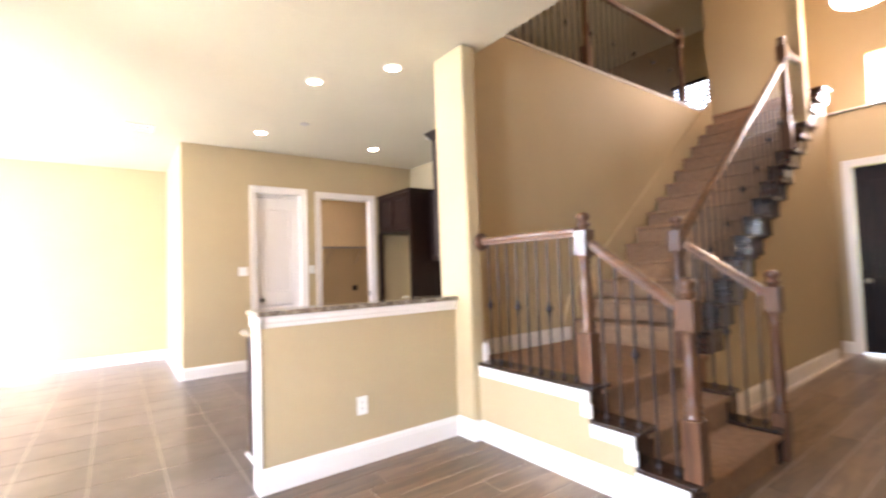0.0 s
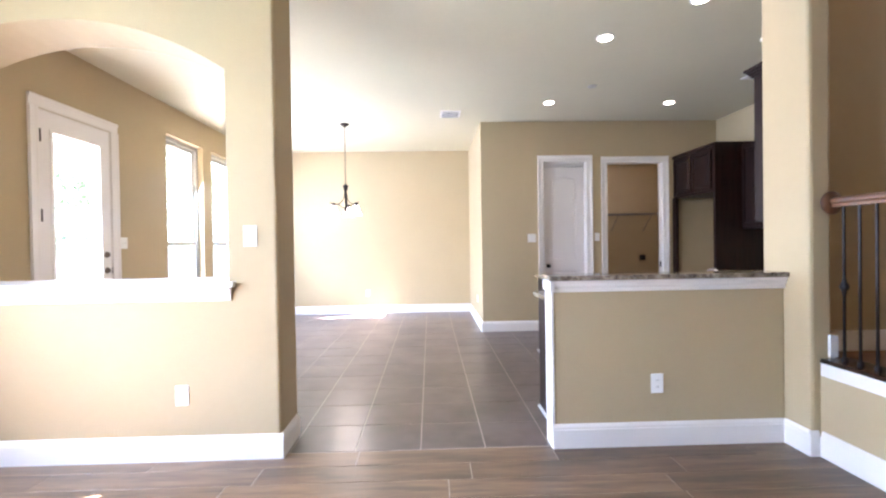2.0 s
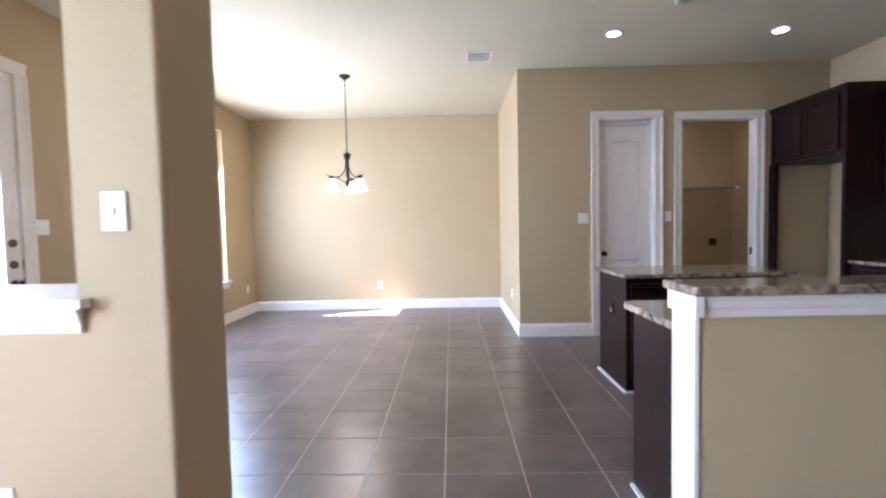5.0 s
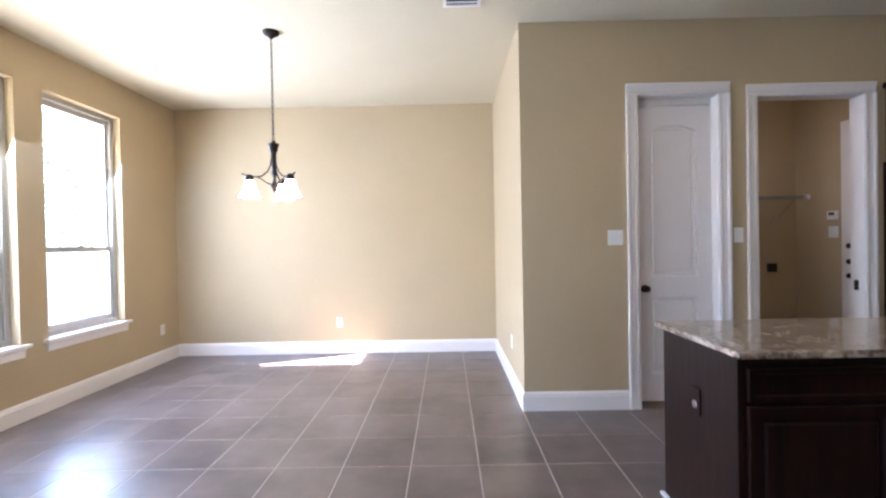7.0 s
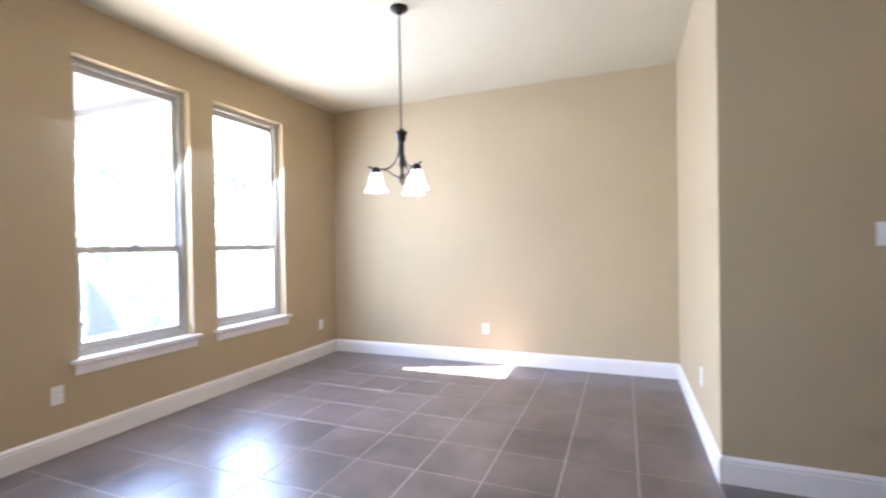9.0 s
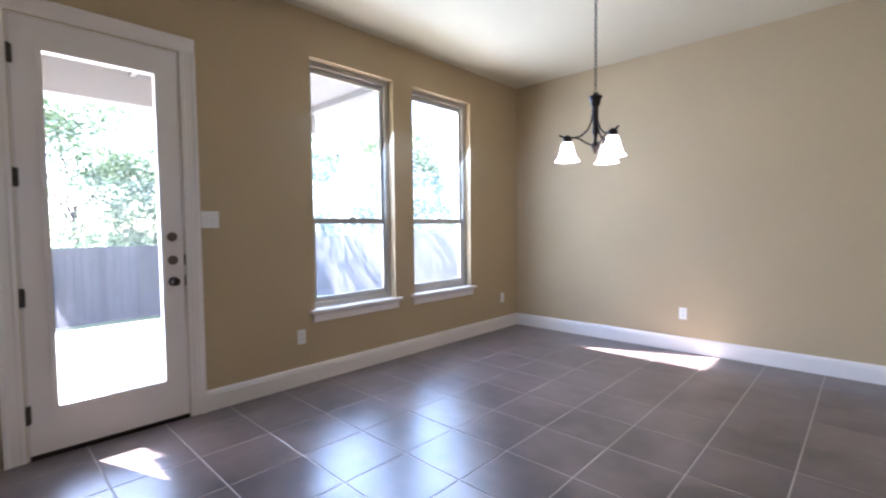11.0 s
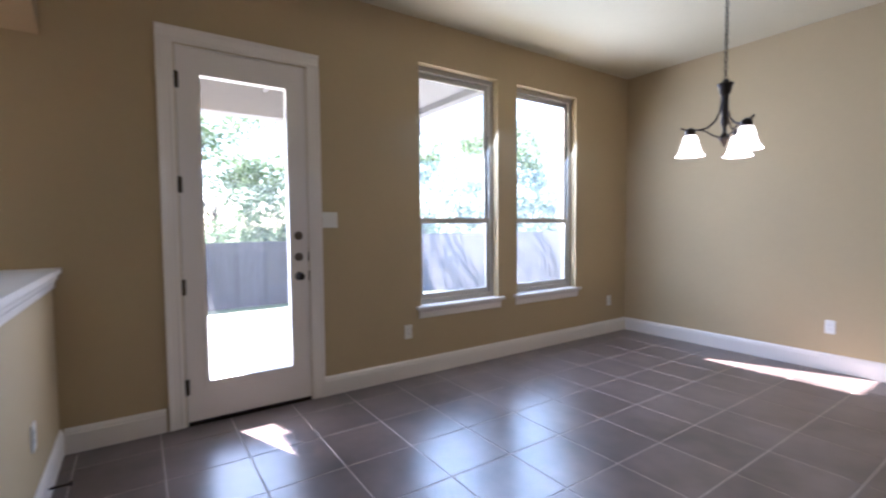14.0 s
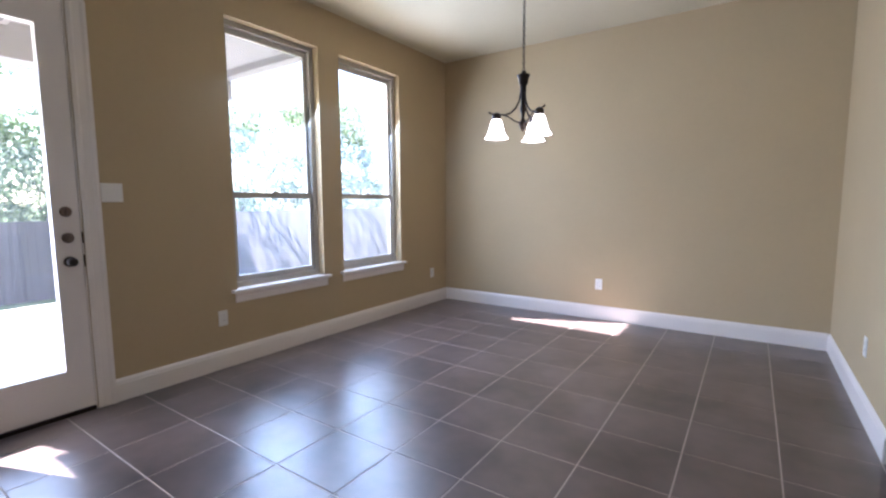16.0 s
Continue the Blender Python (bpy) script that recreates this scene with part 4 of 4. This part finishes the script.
# main flight
YO = 3.70
for k in range(1, 16):
    x0 = 3.53 + G * k
    z1 = L0 + R * k
    step_block(x0, x0 + G + 0.035, YO + 0.17, 4.975, z1 - R - 0.02, z1, (-0.03, 0), CARPET, "step")
    step_block(x0, x0 + G + 0.035, YO + 0.02, YO + 0.169, z1 - R, z1 + 0.004, (-0.035, -0.045), STAIRDARK, "tread_end")
bm = bmesh.new()
saw = [(3.531 + G, 0.0)]
for k in range(1, 16):
    saw += [(3.531 + G * k, L0 + R * k - R - 0.002), (3.531 + G * (k + 1), L0 + R * k - R - 0.002)]
saw.append((3.531 + G * 16, 0.0))
extrude(bm, [(x, YO + 0.04, z) for x, z in saw], (0, 0.10, 0))
stair_part("under_stair_wall", bm, WALL)
bm = bmesh.new()
xa, xb = 3.62, 7.15
za, zb = L0 + 0.02, L0 + 0.02 + (xb - xa) * R / G
extrude(bm, [(xa, 4.962, za), (xb, 4.962, zb), (xb, 4.962, zb + 0.33), (xa + 0.1, 4.962, za + 0.41), (xa, 4.962, za + 0.2)], (0, 0.0175, 0))
stair_part("wall_skirt", bm, WALL)
baseboard("baseboard", 3.78, 7.25, YO + 0.04, 0, (0, -1))


def newel(x, y, z, top):
    """A turned post: square foot, turned shaft with rings, square block, turned cap."""
    h = top - z
    p = thing("newel_post", (x, y, z), "turned stained wooden newel post on the stairs", "newel post", "stair newel posts")
    w = 0.046
    foot = 0.30
    bm = bmesh.new()
    box(bm, -w, w, -w, w, 0, foot, bevel=0.006)
    part("foot", bm, STAIRWOOD, p)
    b0, b1 = h - 0.27, h - 0.11
    bm = bmesh.new()
    rings = [(0.043, foot), (0.045, foot + 0.012), (0.034, foot + 0.02), (0.044, foot + 0.035), (0.034, foot + 0.05), (0.042, foot + 0.065), (0.03, foot + 0.085),
             (0.036, foot + 0.14), (0.043, foot + 0.2), (0.036, foot + 0.3), (0.028, b0 - 0.09), (0.036, b0 - 0.075), (0.027, b0 - 0.06), (0.038, b0 - 0.04), (0.03, b0 - 0.025), (0.043, b0 - 0.008), (0.043, b0)]
    lathe(bm, 0, 0, rings, 18)
    part("shaft", bm, STAIRWOOD, p, smooth=True)
    bm = bmesh.new()
    box(bm, -w, w, -w, w, b0, b1, bevel=0.006)
    part("block", bm, STAIRWOOD, p)
    bm = bmesh.new()
    lathe(bm, 0, 0, [(0.04, b1), (0.03, b1 + 0.015), (0.042, b1 + 0.025), (0.045, b1 + 0.035), (0.03, b1 + 0.045), (0.034, b1 + 0.06), (0.044, b1 + 0.075), (0.04, b1 + 0.095), (0.02, b1 + 0.108), (0.004, b1 + 0.11)], 18)
    part("cap", bm, STAIRWOOD, p, smooth=True)
    return p


newel(2.352, 3.77, L0 + 0.028, 1.615)
newel(2.352, 3.175, RL + 0.028, 1.215)
newel(3.51, 3.18, 0.0, 1.215)
newel(3.51, 3.78, L0, 1.64)
newel(6.06, YO + 0.06, 2.47, 3.76)
newel(4.3, 5.04, UP, 4.55)
newel(6.45, 5.04, UP, 4.55)


def handrail(a, b, label):
    """A moulded wooden rail from a to b."""
    a, b = Vector(a), Vector(b)
    t = thing("handrail", a, label, "handrail", "stair handrails")
    d = (b - a).normalized()
    u = d.cross(Vector((0, 0, 1))).normalized()
    v = u.cross(d)
    prof = [(-0.022, -0.028), (0.022, -0.028), (0.02, -0.012), (0.03, 0.0), (0.031, 0.014), (0.02, 0.027), (0, 0.031), (-0.02, 0.027), (-0.031, 0.014), (-0.03, 0.0), (-0.02, -0.012)]
    bm = bmesh.new()
    extrude(bm, [u * p + v * q for p, q in prof], b - a)
    part("rail", bm, RAILWOOD, t)
    return t


def baluster(x, y, z0, z1, fancy):
    """A square iron bar with an optional basket knuckle and a shoe."""
    t = thing("baluster", (x, y, z0), "slim wrought iron baluster with knuckle" if fancy else "slim plain wrought iron baluster", "baluster", "iron balusters")
    h = z1 - z0
    bm = bmesh.new()
    box(bm, -0.0057, 0.0057, -0.0057, 0.0057, 0, h)
    part("bar", bm, IRON, t)
    bm = bmesh.new()
    lathe(bm, 0, 0, [(0.016, 0), (0.016, 0.012), (0.011, 0.022)], 8)
    part("shoe", bm, IRON, t)
    if fancy:
        bm = bmesh.new()
        c = h * 0.48
        lathe(bm, 0, 0, [(0.008, c - 0.045), (0.014, c - 0.04), (0.01, c - 0.03), (0.021, c - 0.012), (0.025, c), (0.021, c + 0.012), (0.01, c + 0.03), (0.014, c + 0.04), (0.008, c + 0.045)], 10)
        part("knuckle", bm, IRON, t, smooth=True)


RX = 2.352
rail = handrail((RX, 4.70, 1.495), (RX, 3.817, 1.495), "level stained wooden handrail beside the landing")
bm = bmesh.new()
lathe(bm, 0, 0, [(0.066, 0), (0.07, 0.008), (0.06, 0.02), (0.045, 0.026), (0.04, 0.03)], 24)
bmesh.ops.transform(bm, matrix=Matrix.Translation((0, 0.019, 0)) @ Vector((0, -1, 0)).to_track_quat("Z", "Y").to_matrix().to_4x4(), verts=bm.verts)
part("rosette", bm, STAIRWOOD, rail, "round wooden wall rosette", smooth=True)
for i in range(9):
    baluster(RX, 4.635 - 0.0955 * i, L0 + 0.028, 1.468, i % 3 == 0)
for x, label in ((RX, "sloping stained wooden handrail above the lower steps"), (3.51, "sloping stained wooden handrail on the foyer side")):
    handrail((x, 3.723, 1.42), (x, 3.222, 1.065), label)
    for i in range(5):
        y = 3.67 - 0.1 * i
        baluster(x, y, (2 * RL if y > 3.43 else RL) + 0.028, 1.42 - (3.723 - y) * 0.7086 - 0.03, i % 3 == 2)
sl = R / G
handrail((3.557, YO + 0.07, 1.49), (6.015, YO + 0.07, 1.49 + 2.458 * sl), "long sloping stained wooden handrail of the main flight")
for i in range(19):
    x = 3.70 + 0.1225 * (i - 0.2)
    if x < 3.73:
        continue
    kk = int((x - 3.50) / G)
    baluster(x, YO + 0.07, L0 + R * kk + 0.004, 1.49 + (x - 3.557) * sl - 0.035, i % 3 == 0)
r2 = handrail((6.107, YO + 0.06, 3.60), (6.60, YO + 0.06, 3.60), "short stained wooden guard rail at the upper wall")
handrail((2.46, 5.04, 4.40), (4.25, 5.04, 4.40), "stained wooden guard rail of the loft")
handrail((4.347, 5.04, 4.40), (6.403, 5.04, 4.40), "stained wooden guard rail of the loft")
for i in range(36):
    x = 2.52 + 0.11 * i
    if abs(x - 4.3) > 0.06:
        baluster(x, 5.04, UP + 0.02, 4.372, i % 4 == 1)

# ---- loft and foyer ----
structure("floor_loft", CARPET, (2.44, 10.3, 5.102, 9.0, UP, UP + 0.012), (7.3, 10.3, 4.0, 5.1, UP - 0.03, UP + 0.011), label="brown carpeted loft floor", category="floor")
structure("loft_slab", CEIL, (4.352, 10.3, 5.102, 9.0, H, UP - 0.001), label="cream painted underside of the loft", category="ceiling")
structure("trim_loft", TRIM, (2.44, 6.9, 4.965, 5.11, UP + 0.001, UP + 0.02), label="white painted ledge under the loft railing", category="trim")
structure("wall_loft_north", WALL, (2.44, 10.3, 9.0, 9.1, UP, 6.2), label="tan painted loft wall", category="wall")
structure("wall_loft_west", WALL, (2.34, 2.44, -1.6, 9.1, UP, 6.2), label="tan painted upper wall of the stairwell", category="wall")
BW = (5.95, 6.95, 3.85, 5.15)
structure("wall_loft_east", WALL, *[(10.2, 10.3, p, q, a, b) for p, q, a, b in wall_cells(5.3, 9.0, UP, 6.2, [BW])], label="tan painted loft wall with a window", category="wall")
structure("wall_stair_top", WALL, (7.9, 10.3, 5.2, 5.3, UP + 0.013, 6.2), (7.9, 8.02, 4.05, 5.2, UP + 0.012, 6.2), label="tan painted wall above the stairs", category="wall")
structure("wall_stair_corner", WALL, (6.60, 6.75, YO + 0.02, YO + 0.14, 2.75, 6.2), label="tan painted wall end at the upper stairs", category="wall")
FD = (2.6, 3.62, 0, 2.45)
structure("wall_foyer_east", WALL, *[(7.9, 8.05, p, q, a, b) for p, q, a, b in wall_cells(-1.6, 4.98, 0, 3.2, [FD])], label="tan painted foyer wall with the front door", category="wall")
structure("trim_foyer_ledge", TRIM, (7.86, 9.3, -1.6, 4.04, 3.201, 3.22), label="white ledge above the front door", category="trim")
FW = (2.6, 3.63, 3.52, 4.36)
structure("wall_foyer_upper", WALL, *[(9.3, 9.42, p, q, a, b) for p, q, a, b in wall_cells(-1.6, 5.2, 3.2, 6.2, [FW])], label="pale tan upper foyer wall with window", category="wall")
structure("ceiling_upper", CEIL, (2.34, 10.3, -1.75, 9.1, 6.2, 6.3), label="cream painted upper ceiling", category="ceiling")
structure("wall_foyer_south", WALL, (7.9, 9.3, -1.6, -1.5, 3.221, 6.2), label="tan painted upper foyer wall", category="wall")
fd = thing("door_3", (7.9, 3.11, 0), "dark stained panelled front door with white casing, closed", "door", kind="structure")
FI = Matrix.Translation((-7.9, -3.11, 0))
bm = bmesh.new()
box(bm, 7.95, 7.99, 2.61, 3.61, 0.02, 2.44)
k = part("door_leaf", bm, CAB, fd)
k.matrix_parent_inverse = FI
for z0, z1 in ((0.25, 1.0), (1.15, 2.25)):
    for y0, y1 in ((2.74, 3.06), (3.16, 3.48)):
        bm = bmesh.new()
        box(bm, 7.938, 7.949, y0, y1, z0, z1, bevel=0.004)
        k = part("door_panel", bm, CAB, fd)
        k.matrix_parent_inverse = FI
k = knob(fd, (7.949, 3.53, 0.95), (-1, 0, 0), NICKEL)
k.matrix_parent_inverse = FI
fc = thing("trim_front_door", (7.9, 3.11, 0), "white moulded casing round the front door", "trim", kind="structure")
before = set(bpy.data.objects)
casing("casing_board", None, 7.9, "y", 2.6, 3.62, 2.45, -1)
for k in set(bpy.data.objects) - before:
    k.parent, k.matrix_parent_inverse = fc, FI
baseboard("baseboard", 7.9, 0, 3.715, 4.98, (-1, 0))
plate("light_switch", (7.9, 3.95, 1.2), (-1, 0, 0), 0.12, 0.118, "switch", "white double light switch near the front door")
bl = thing("window_blind", (10.19, 6.45, 3.85), "half-open slatted blind, slats coloured dark as if backlit, dark head rail", "blind")
# dark bronze on the slats stands in for their shade against the bright window
for i in range(14):
    bm = bmesh.new()
    extrude(bm, [(-0.04, -0.5, 0.01 + i * 0.087), (-0.014, -0.5, 0.07 + i * 0.087), (-0.010, -0.5, 0.069 + i * 0.087), (-0.036, -0.5, 0.009 + i * 0.087)], (0, 1.0, 0))
    part("slat", bm, HINGE, bl)
boxes("head_rail", BRONZE, bl, (-0.06, 0.0, -0.55, 0.55, 1.225, 1.31))
lm = thing("foyer_pendant", (6.75, 3.18, 4.05), "lit frosted glass bowl pendant in the foyer", "pendant light")
bm = bmesh.new()
lathe(bm, 0, 0, [(0.05, 0.0), (0.16, 0.03), (0.24, 0.09), (0.27, 0.16), (0.26, 0.16), (0.02, 0.02)], 24)
part("bowl", bm, SHADE, lm, "glowing glass bowl", smooth=True)
bm = bmesh.new()
tube(bm, [(0, 0, 0.03), (0, 0, 2.149)], 0.008)
part("rod", bm, BRONZE, lm)
lamp = new("foyer_bulb", bpy.data.lights.new("foyer_bulb", "POINT"))
lamp.data.energy, lamp.data.color, lamp.data.shadow_soft_size, lamp.location = 0.55, (1, 0.7, 0.43), 0.2, (6.75, 3.18, 3.95)
# a plain door stop on the low wall's baseboard
ds = thing("door_stop", (-2.66, AY1 + 0.016, 0.06), "dark bronze door stop on the baseboard", "door stop")
bm = bmesh.new()
tube(bm, [(0, 0, 0), (0, 0.06, 0.0), (0, 0.075, 0)], 0.006)
part("spring", bm, BRONZE, ds)
bm = bmesh.new()
tube(bm, [(0, 0.072, 0), (0, 0.088, 0)], 0.011)
part("tip", bm, BRONZE, ds)
op = thing("outlet", (1.268, 7.15, 0.6), "dark cover plate with a round metal outlet on the island", "outlet", "wall plates")
boxes("cover", CAB, op, (-0.008, -0.0005, -0.037, 0.037, -0.06, 0.06), bevel=0.002, label="dark brown cover plate")
bm = bmesh.new()
lathe(bm, 0, 0, [(0.019, 0.0), (0.019, 0.003), (0.015, 0.005), (0.004, 0.004)], 18)
bmesh.ops.transform(bm, matrix=Matrix.Translation((-0.008, 0, -0.016)) @ Vector((-1, 0, 0)).to_track_quat("Z", "Y").to_matrix().to_4x4(), verts=bm.verts)
part("receptacle", bm, NICKEL, op, "round pale metal receptacle", smooth=True)
tagged(boxes("dryer_outlet", DARKGAP, None, (3.885, 3.985, 10.375, 10.399, 0.93, 1.03)), "dark dryer outlet on the laundry wall", "outlet")

# ---- outside ----
bm = bmesh.new()
xs = [(-600, -1.1), (-60, -1.1), (-13, -0.85), (-8, -0.25), (-7, -0.17), (600, -0.17)]
rows = [[bm.verts.new((x, y, z)) for y in (-600, 600)] for x, z in xs]
for a, b in zip(rows, rows[1:]):
    bm.faces.new((a[0], b[0], b[1], a[1]))
tagged(part("ground", bm, GRASS), "sunlit green lawn behind the house", "ground", kind="structure")
structure("patio", CONCRETE, (-7.6, -3.42, 3.0, 10.5, -0.25, -0.05), label="pale concrete patio slab in the sun", category="pavement", bevel=0.01)
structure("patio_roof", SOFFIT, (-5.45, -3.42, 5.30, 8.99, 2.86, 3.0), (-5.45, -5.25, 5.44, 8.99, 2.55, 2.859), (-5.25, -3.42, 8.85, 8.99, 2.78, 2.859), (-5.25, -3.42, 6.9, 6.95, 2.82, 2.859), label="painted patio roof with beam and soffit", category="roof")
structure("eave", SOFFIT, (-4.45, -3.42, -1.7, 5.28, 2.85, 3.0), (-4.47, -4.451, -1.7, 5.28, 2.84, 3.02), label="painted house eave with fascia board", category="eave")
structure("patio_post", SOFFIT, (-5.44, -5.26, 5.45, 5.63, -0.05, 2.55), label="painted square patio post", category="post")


def fence(name, a, b, top_a, top_b, z0, label):
    """A board fence from a to b, each board a part, with rails behind."""
    a, b = Vector(a), Vector(b)
    n = int((b - a).length / 0.145)
    d = (b - a).normalized()
    f = thing(name, (a.x, a.y, z0), label, "fence")
    bm = bmesh.new()
    extrude(bm, [(-0.0712, -0.01, 0), (0.0712, -0.01, 0), (0.0712, -0.01, 1.0), (-0.0712, -0.01, 1.0)], (0, 0.02, 0))
    me = mesh_of("board", bm, FENCE)
    ang = math.atan2(d.y, d.x)
    for i in range(n):
        ob = new("board", me)
        ob.parent = f
        p = d * (0.145 * (i + 0.5))
        ob.location = (p.x, p.y, 0)
        ob.rotation_euler = (0, 0, ang)
        ob.scale = (1, 1, top_a + (top_b - top_a) * i / n - z0 + random.uniform(-0.008, 0.008))
    for z in (0.35, 1.4):
        bm = bmesh.new()
        nrm = Vector((-d.y, d.x, 0))
        e = b - a
        extrude(bm, [nrm * 0.012 + Vector((0, 0, z)), nrm * 0.05 + Vector((0, 0, z)), nrm * 0.05 + Vector((0, 0, z + 0.09)), nrm * 0.012 + Vector((0, 0, z + 0.09))], e)
        part("rail", bm, FENCE, f)


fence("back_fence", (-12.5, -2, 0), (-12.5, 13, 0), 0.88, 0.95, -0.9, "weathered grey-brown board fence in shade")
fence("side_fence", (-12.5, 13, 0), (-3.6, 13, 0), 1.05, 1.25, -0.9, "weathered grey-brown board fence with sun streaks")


def tree(x, y, h, r, seed, clump_count=120, z0=-1.0):
    """A forked trunk with limbs, and a loose crown of leaf clumps."""
    rnd = random.Random(seed)
    t = thing("tree", (x, y, z0), "leafy green tree behind the fence", "tree", "trees behind the fence")
    bm = bmesh.new()
    def limb(p, q, r0, r1):
        p, q = Vector(p), Vector(q)
        n, last = 6, None
        for i in range(n + 1):
            c = p.lerp(q, i / n) + Vector((rnd.uniform(-0.06, 0.06), rnd.uniform(-0.06, 0.06), 0)) * (0 < i < n)
            rr = r0 + (r1 - r0) * i / n
            ring = [bm.verts.new(c + Vector((rr * math.cos(a), rr * math.sin(a), 0))) for a in [2 * math.pi * k / 7 for k in range(7)]]
            if last:
                for k in range(7):
                    bm.faces.new((last[k], last[(k + 1) % 7], ring[(k + 1) % 7], ring[k]))
            last = ring
    limb((0, 0, 0), (0.1, 0.1, h * 0.45), 0.10, 0.06)
    tips = []
    for i in range(7):
        a = rnd.uniform(0, 6.28)
        q = (r * 0.7 * math.cos(a), r * 0.7 * math.sin(a), h * rnd.uniform(0.5, 0.95))
        limb((0.1, 0.1, h * rnd.uniform(0.25, 0.45)), q, 0.035, 0.01)
        tips.append(Vector(q))
    part("trunk", bm, BARK, t)
    verts, faces = [], []
    clumps = []
    for i in range(clump_count):
        a, u, w = rnd.uniform(0, 6.28), math.sqrt(rnd.random()), rnd.uniform(-1, 1)
        zz = h * 0.56 + w * h * 0.44
        rr = r * u * (1 - 0.45 * abs(w))
        clumps.append(Vector((rr * math.cos(a), rr * math.sin(a), zz)))
    for c in clumps:
        s = rnd.uniform(0.25, 0.55)
        for j in range(100):
            p = c + Vector((rnd.gauss(0, s * 0.6), rnd.gauss(0, s * 0.6), rnd.gauss(0, s * 0.45)))
            d = Vector((rnd.uniform(-1, 1), rnd.uniform(-1, 1), rnd.uniform(-0.8, 0.4))).normalized()
            e = d.orthogonal().normalized()
            L, W = rnd.uniform(0.07, 0.13), rnd.uniform(0.028, 0.05)
            k = len(verts)
            verts += [tuple(p), tuple(p + d * L * 0.5 + e * W), tuple(p + d * L), tuple(p + d * L * 0.5 - e * W)]
            faces.append((k, k + 1, k + 2, k + 3))
    me = bpy.data.meshes.new("crown")
    me.from_pydata(verts, [], faces)
    me.materials.append(LEAF)
    ob = new("crown", me)
    ob.parent = t


# the 24- and 20-clump trees are unseen, added to dapple the side fence
for i, (x, y, h, r, k) in enumerate(((-14.6, 4.8, 4.8, 1.9, 120), (-15.2, 7.6, 6.6, 2.2, 120), (-14.3, 9.3, 4.2, 1.5, 90), (-15.0, 11.4, 7.6, 2.2, 24), (-14.8, 14.8, 5.6, 2.0, 110),
                                     (-11.5, 15.6, 5.4, 1.9, 120), (-9.0, 17.5, 5.8, 2.1, 130), (-17.5, 2.0, 6.5, 2.6, 120), (-13.7, 10.4, 9.2, 1.9, 20), (-12.2, 19.0, 6.6, 2.4, 130), (-6.8, 16.2, 4.9, 1.8, 110))):
    tree(x, y, h, r, 10 + i, k)

# ---- floor pieces ----
floor_ob = bpy.data.objects["floor"]


def piece_mesh(name, w, d, mat, h=0.01, bev=0.0012):
    bm = bmesh.new()
    b = bev
    lo = [bm.verts.new(p) for p in ((0, 0, 0), (w, 0, 0), (w, d, 0), (0, d, 0))]
    mi = [bm.verts.new(p) for p in ((0, 0, h - b), (w, 0, h - b), (w, d, h - b), (0, d, h - b))]
    hi = [bm.verts.new(p) for p in ((b, b, h), (w - b, b, h), (w - b, d - b, h), (b, d - b, h))]
    bm.faces.new(hi)
    for i in range(4):
        j = (i + 1) % 4
        bm.faces.new((lo[i], lo[j], mi[j], mi[i]))
        bm.faces.new((mi[i], mi[j], hi[j], hi[i]))
    return mesh_of(name, bm, mat)


PX, PY, GAP = 0.4092, 0.4075, 0.006
MESHES = {}


def lay(name, x0, x1, y0, y1, mat):
    """One floor piece with its top at z = 0, meshes shared by size."""
    w, d = round(x1 - x0, 4), round(y1 - y0, 4)
    if w < 0.015 or d < 0.015:
        return
    key = (name, w, d)
    if key not in MESHES:
        MESHES[key] = piece_mesh(name, w, d, mat)
    ob = new(name, MESHES[key])
    ob.parent = floor_ob
    ob.location = (x0, y0, -0.0098 + random.uniform(-0.0002, 0.0002))


def inside(x, y):
    """Where the tiled floor of kitchen and nook lies."""
    return (y < YP and x < 4.22) or x < XA


for j in range(15):
    for i in range(-7, 13):
        x0, y0 = -0.498 + PX * i, 4.951 + PY * j
        x1, y1 = x0 + PX - GAP, y0 + PY - GAP
        x0, x1 = max(x0, XW + 0.002), min(x1, 4.228)
        y1 = min(y1, YF - 0.002)
        if y0 > YP and x0 < XA < x1:
            x1 = XA - 0.002
        if y0 < YP < y1 and x0 >= XA - 0.1:
            y1 = YP - 0.002
        if x1 > x0 and y1 > y0 and inside(x0 + 0.01, y0 + 0.01):
            lay("floor_tile", x0, x1, y0, y1, TILE)
lay("floor_tile", 2.47, 4.22, YP + 0.002, 10.39, TILE)
lay("floor_tile", XA + 0.125, 2.355, YP + 0.002, 10.39, TILE)
W = 0.182
for j in range(18):
    y1 = 4.941 - W * j
    y0 = y1 - W + 0.004
    x = XW + 0.002 - random.uniform(0, 1.1)
    while x < 7.88:
        xe = x + 1.2
        a, b = max(x, XW + 0.002), min(xe - 0.004, 7.885)
        if y1 > 3.17:
            lim = SX - 0.002 if y0 < 4.7 else 2.245
            if a < lim < b:
                b = lim
            elif a >= lim and a < 7.8:
                if y0 > 3.65:
                    x = xe
                    continue
        if b - a > 0.03:
            lay("floor_plank", a, b, y0, y1, PLANK)
        x = xe
box_rest = bmesh.new()
box(box_rest, XW + 0.002, 7.885, -1.598, 4.941 - W * 18, -0.0095, -0.0002)
rest = part("plank_floor_rest", box_rest, PLANK, floor_ob)
tagged(rest, kind="stuff")
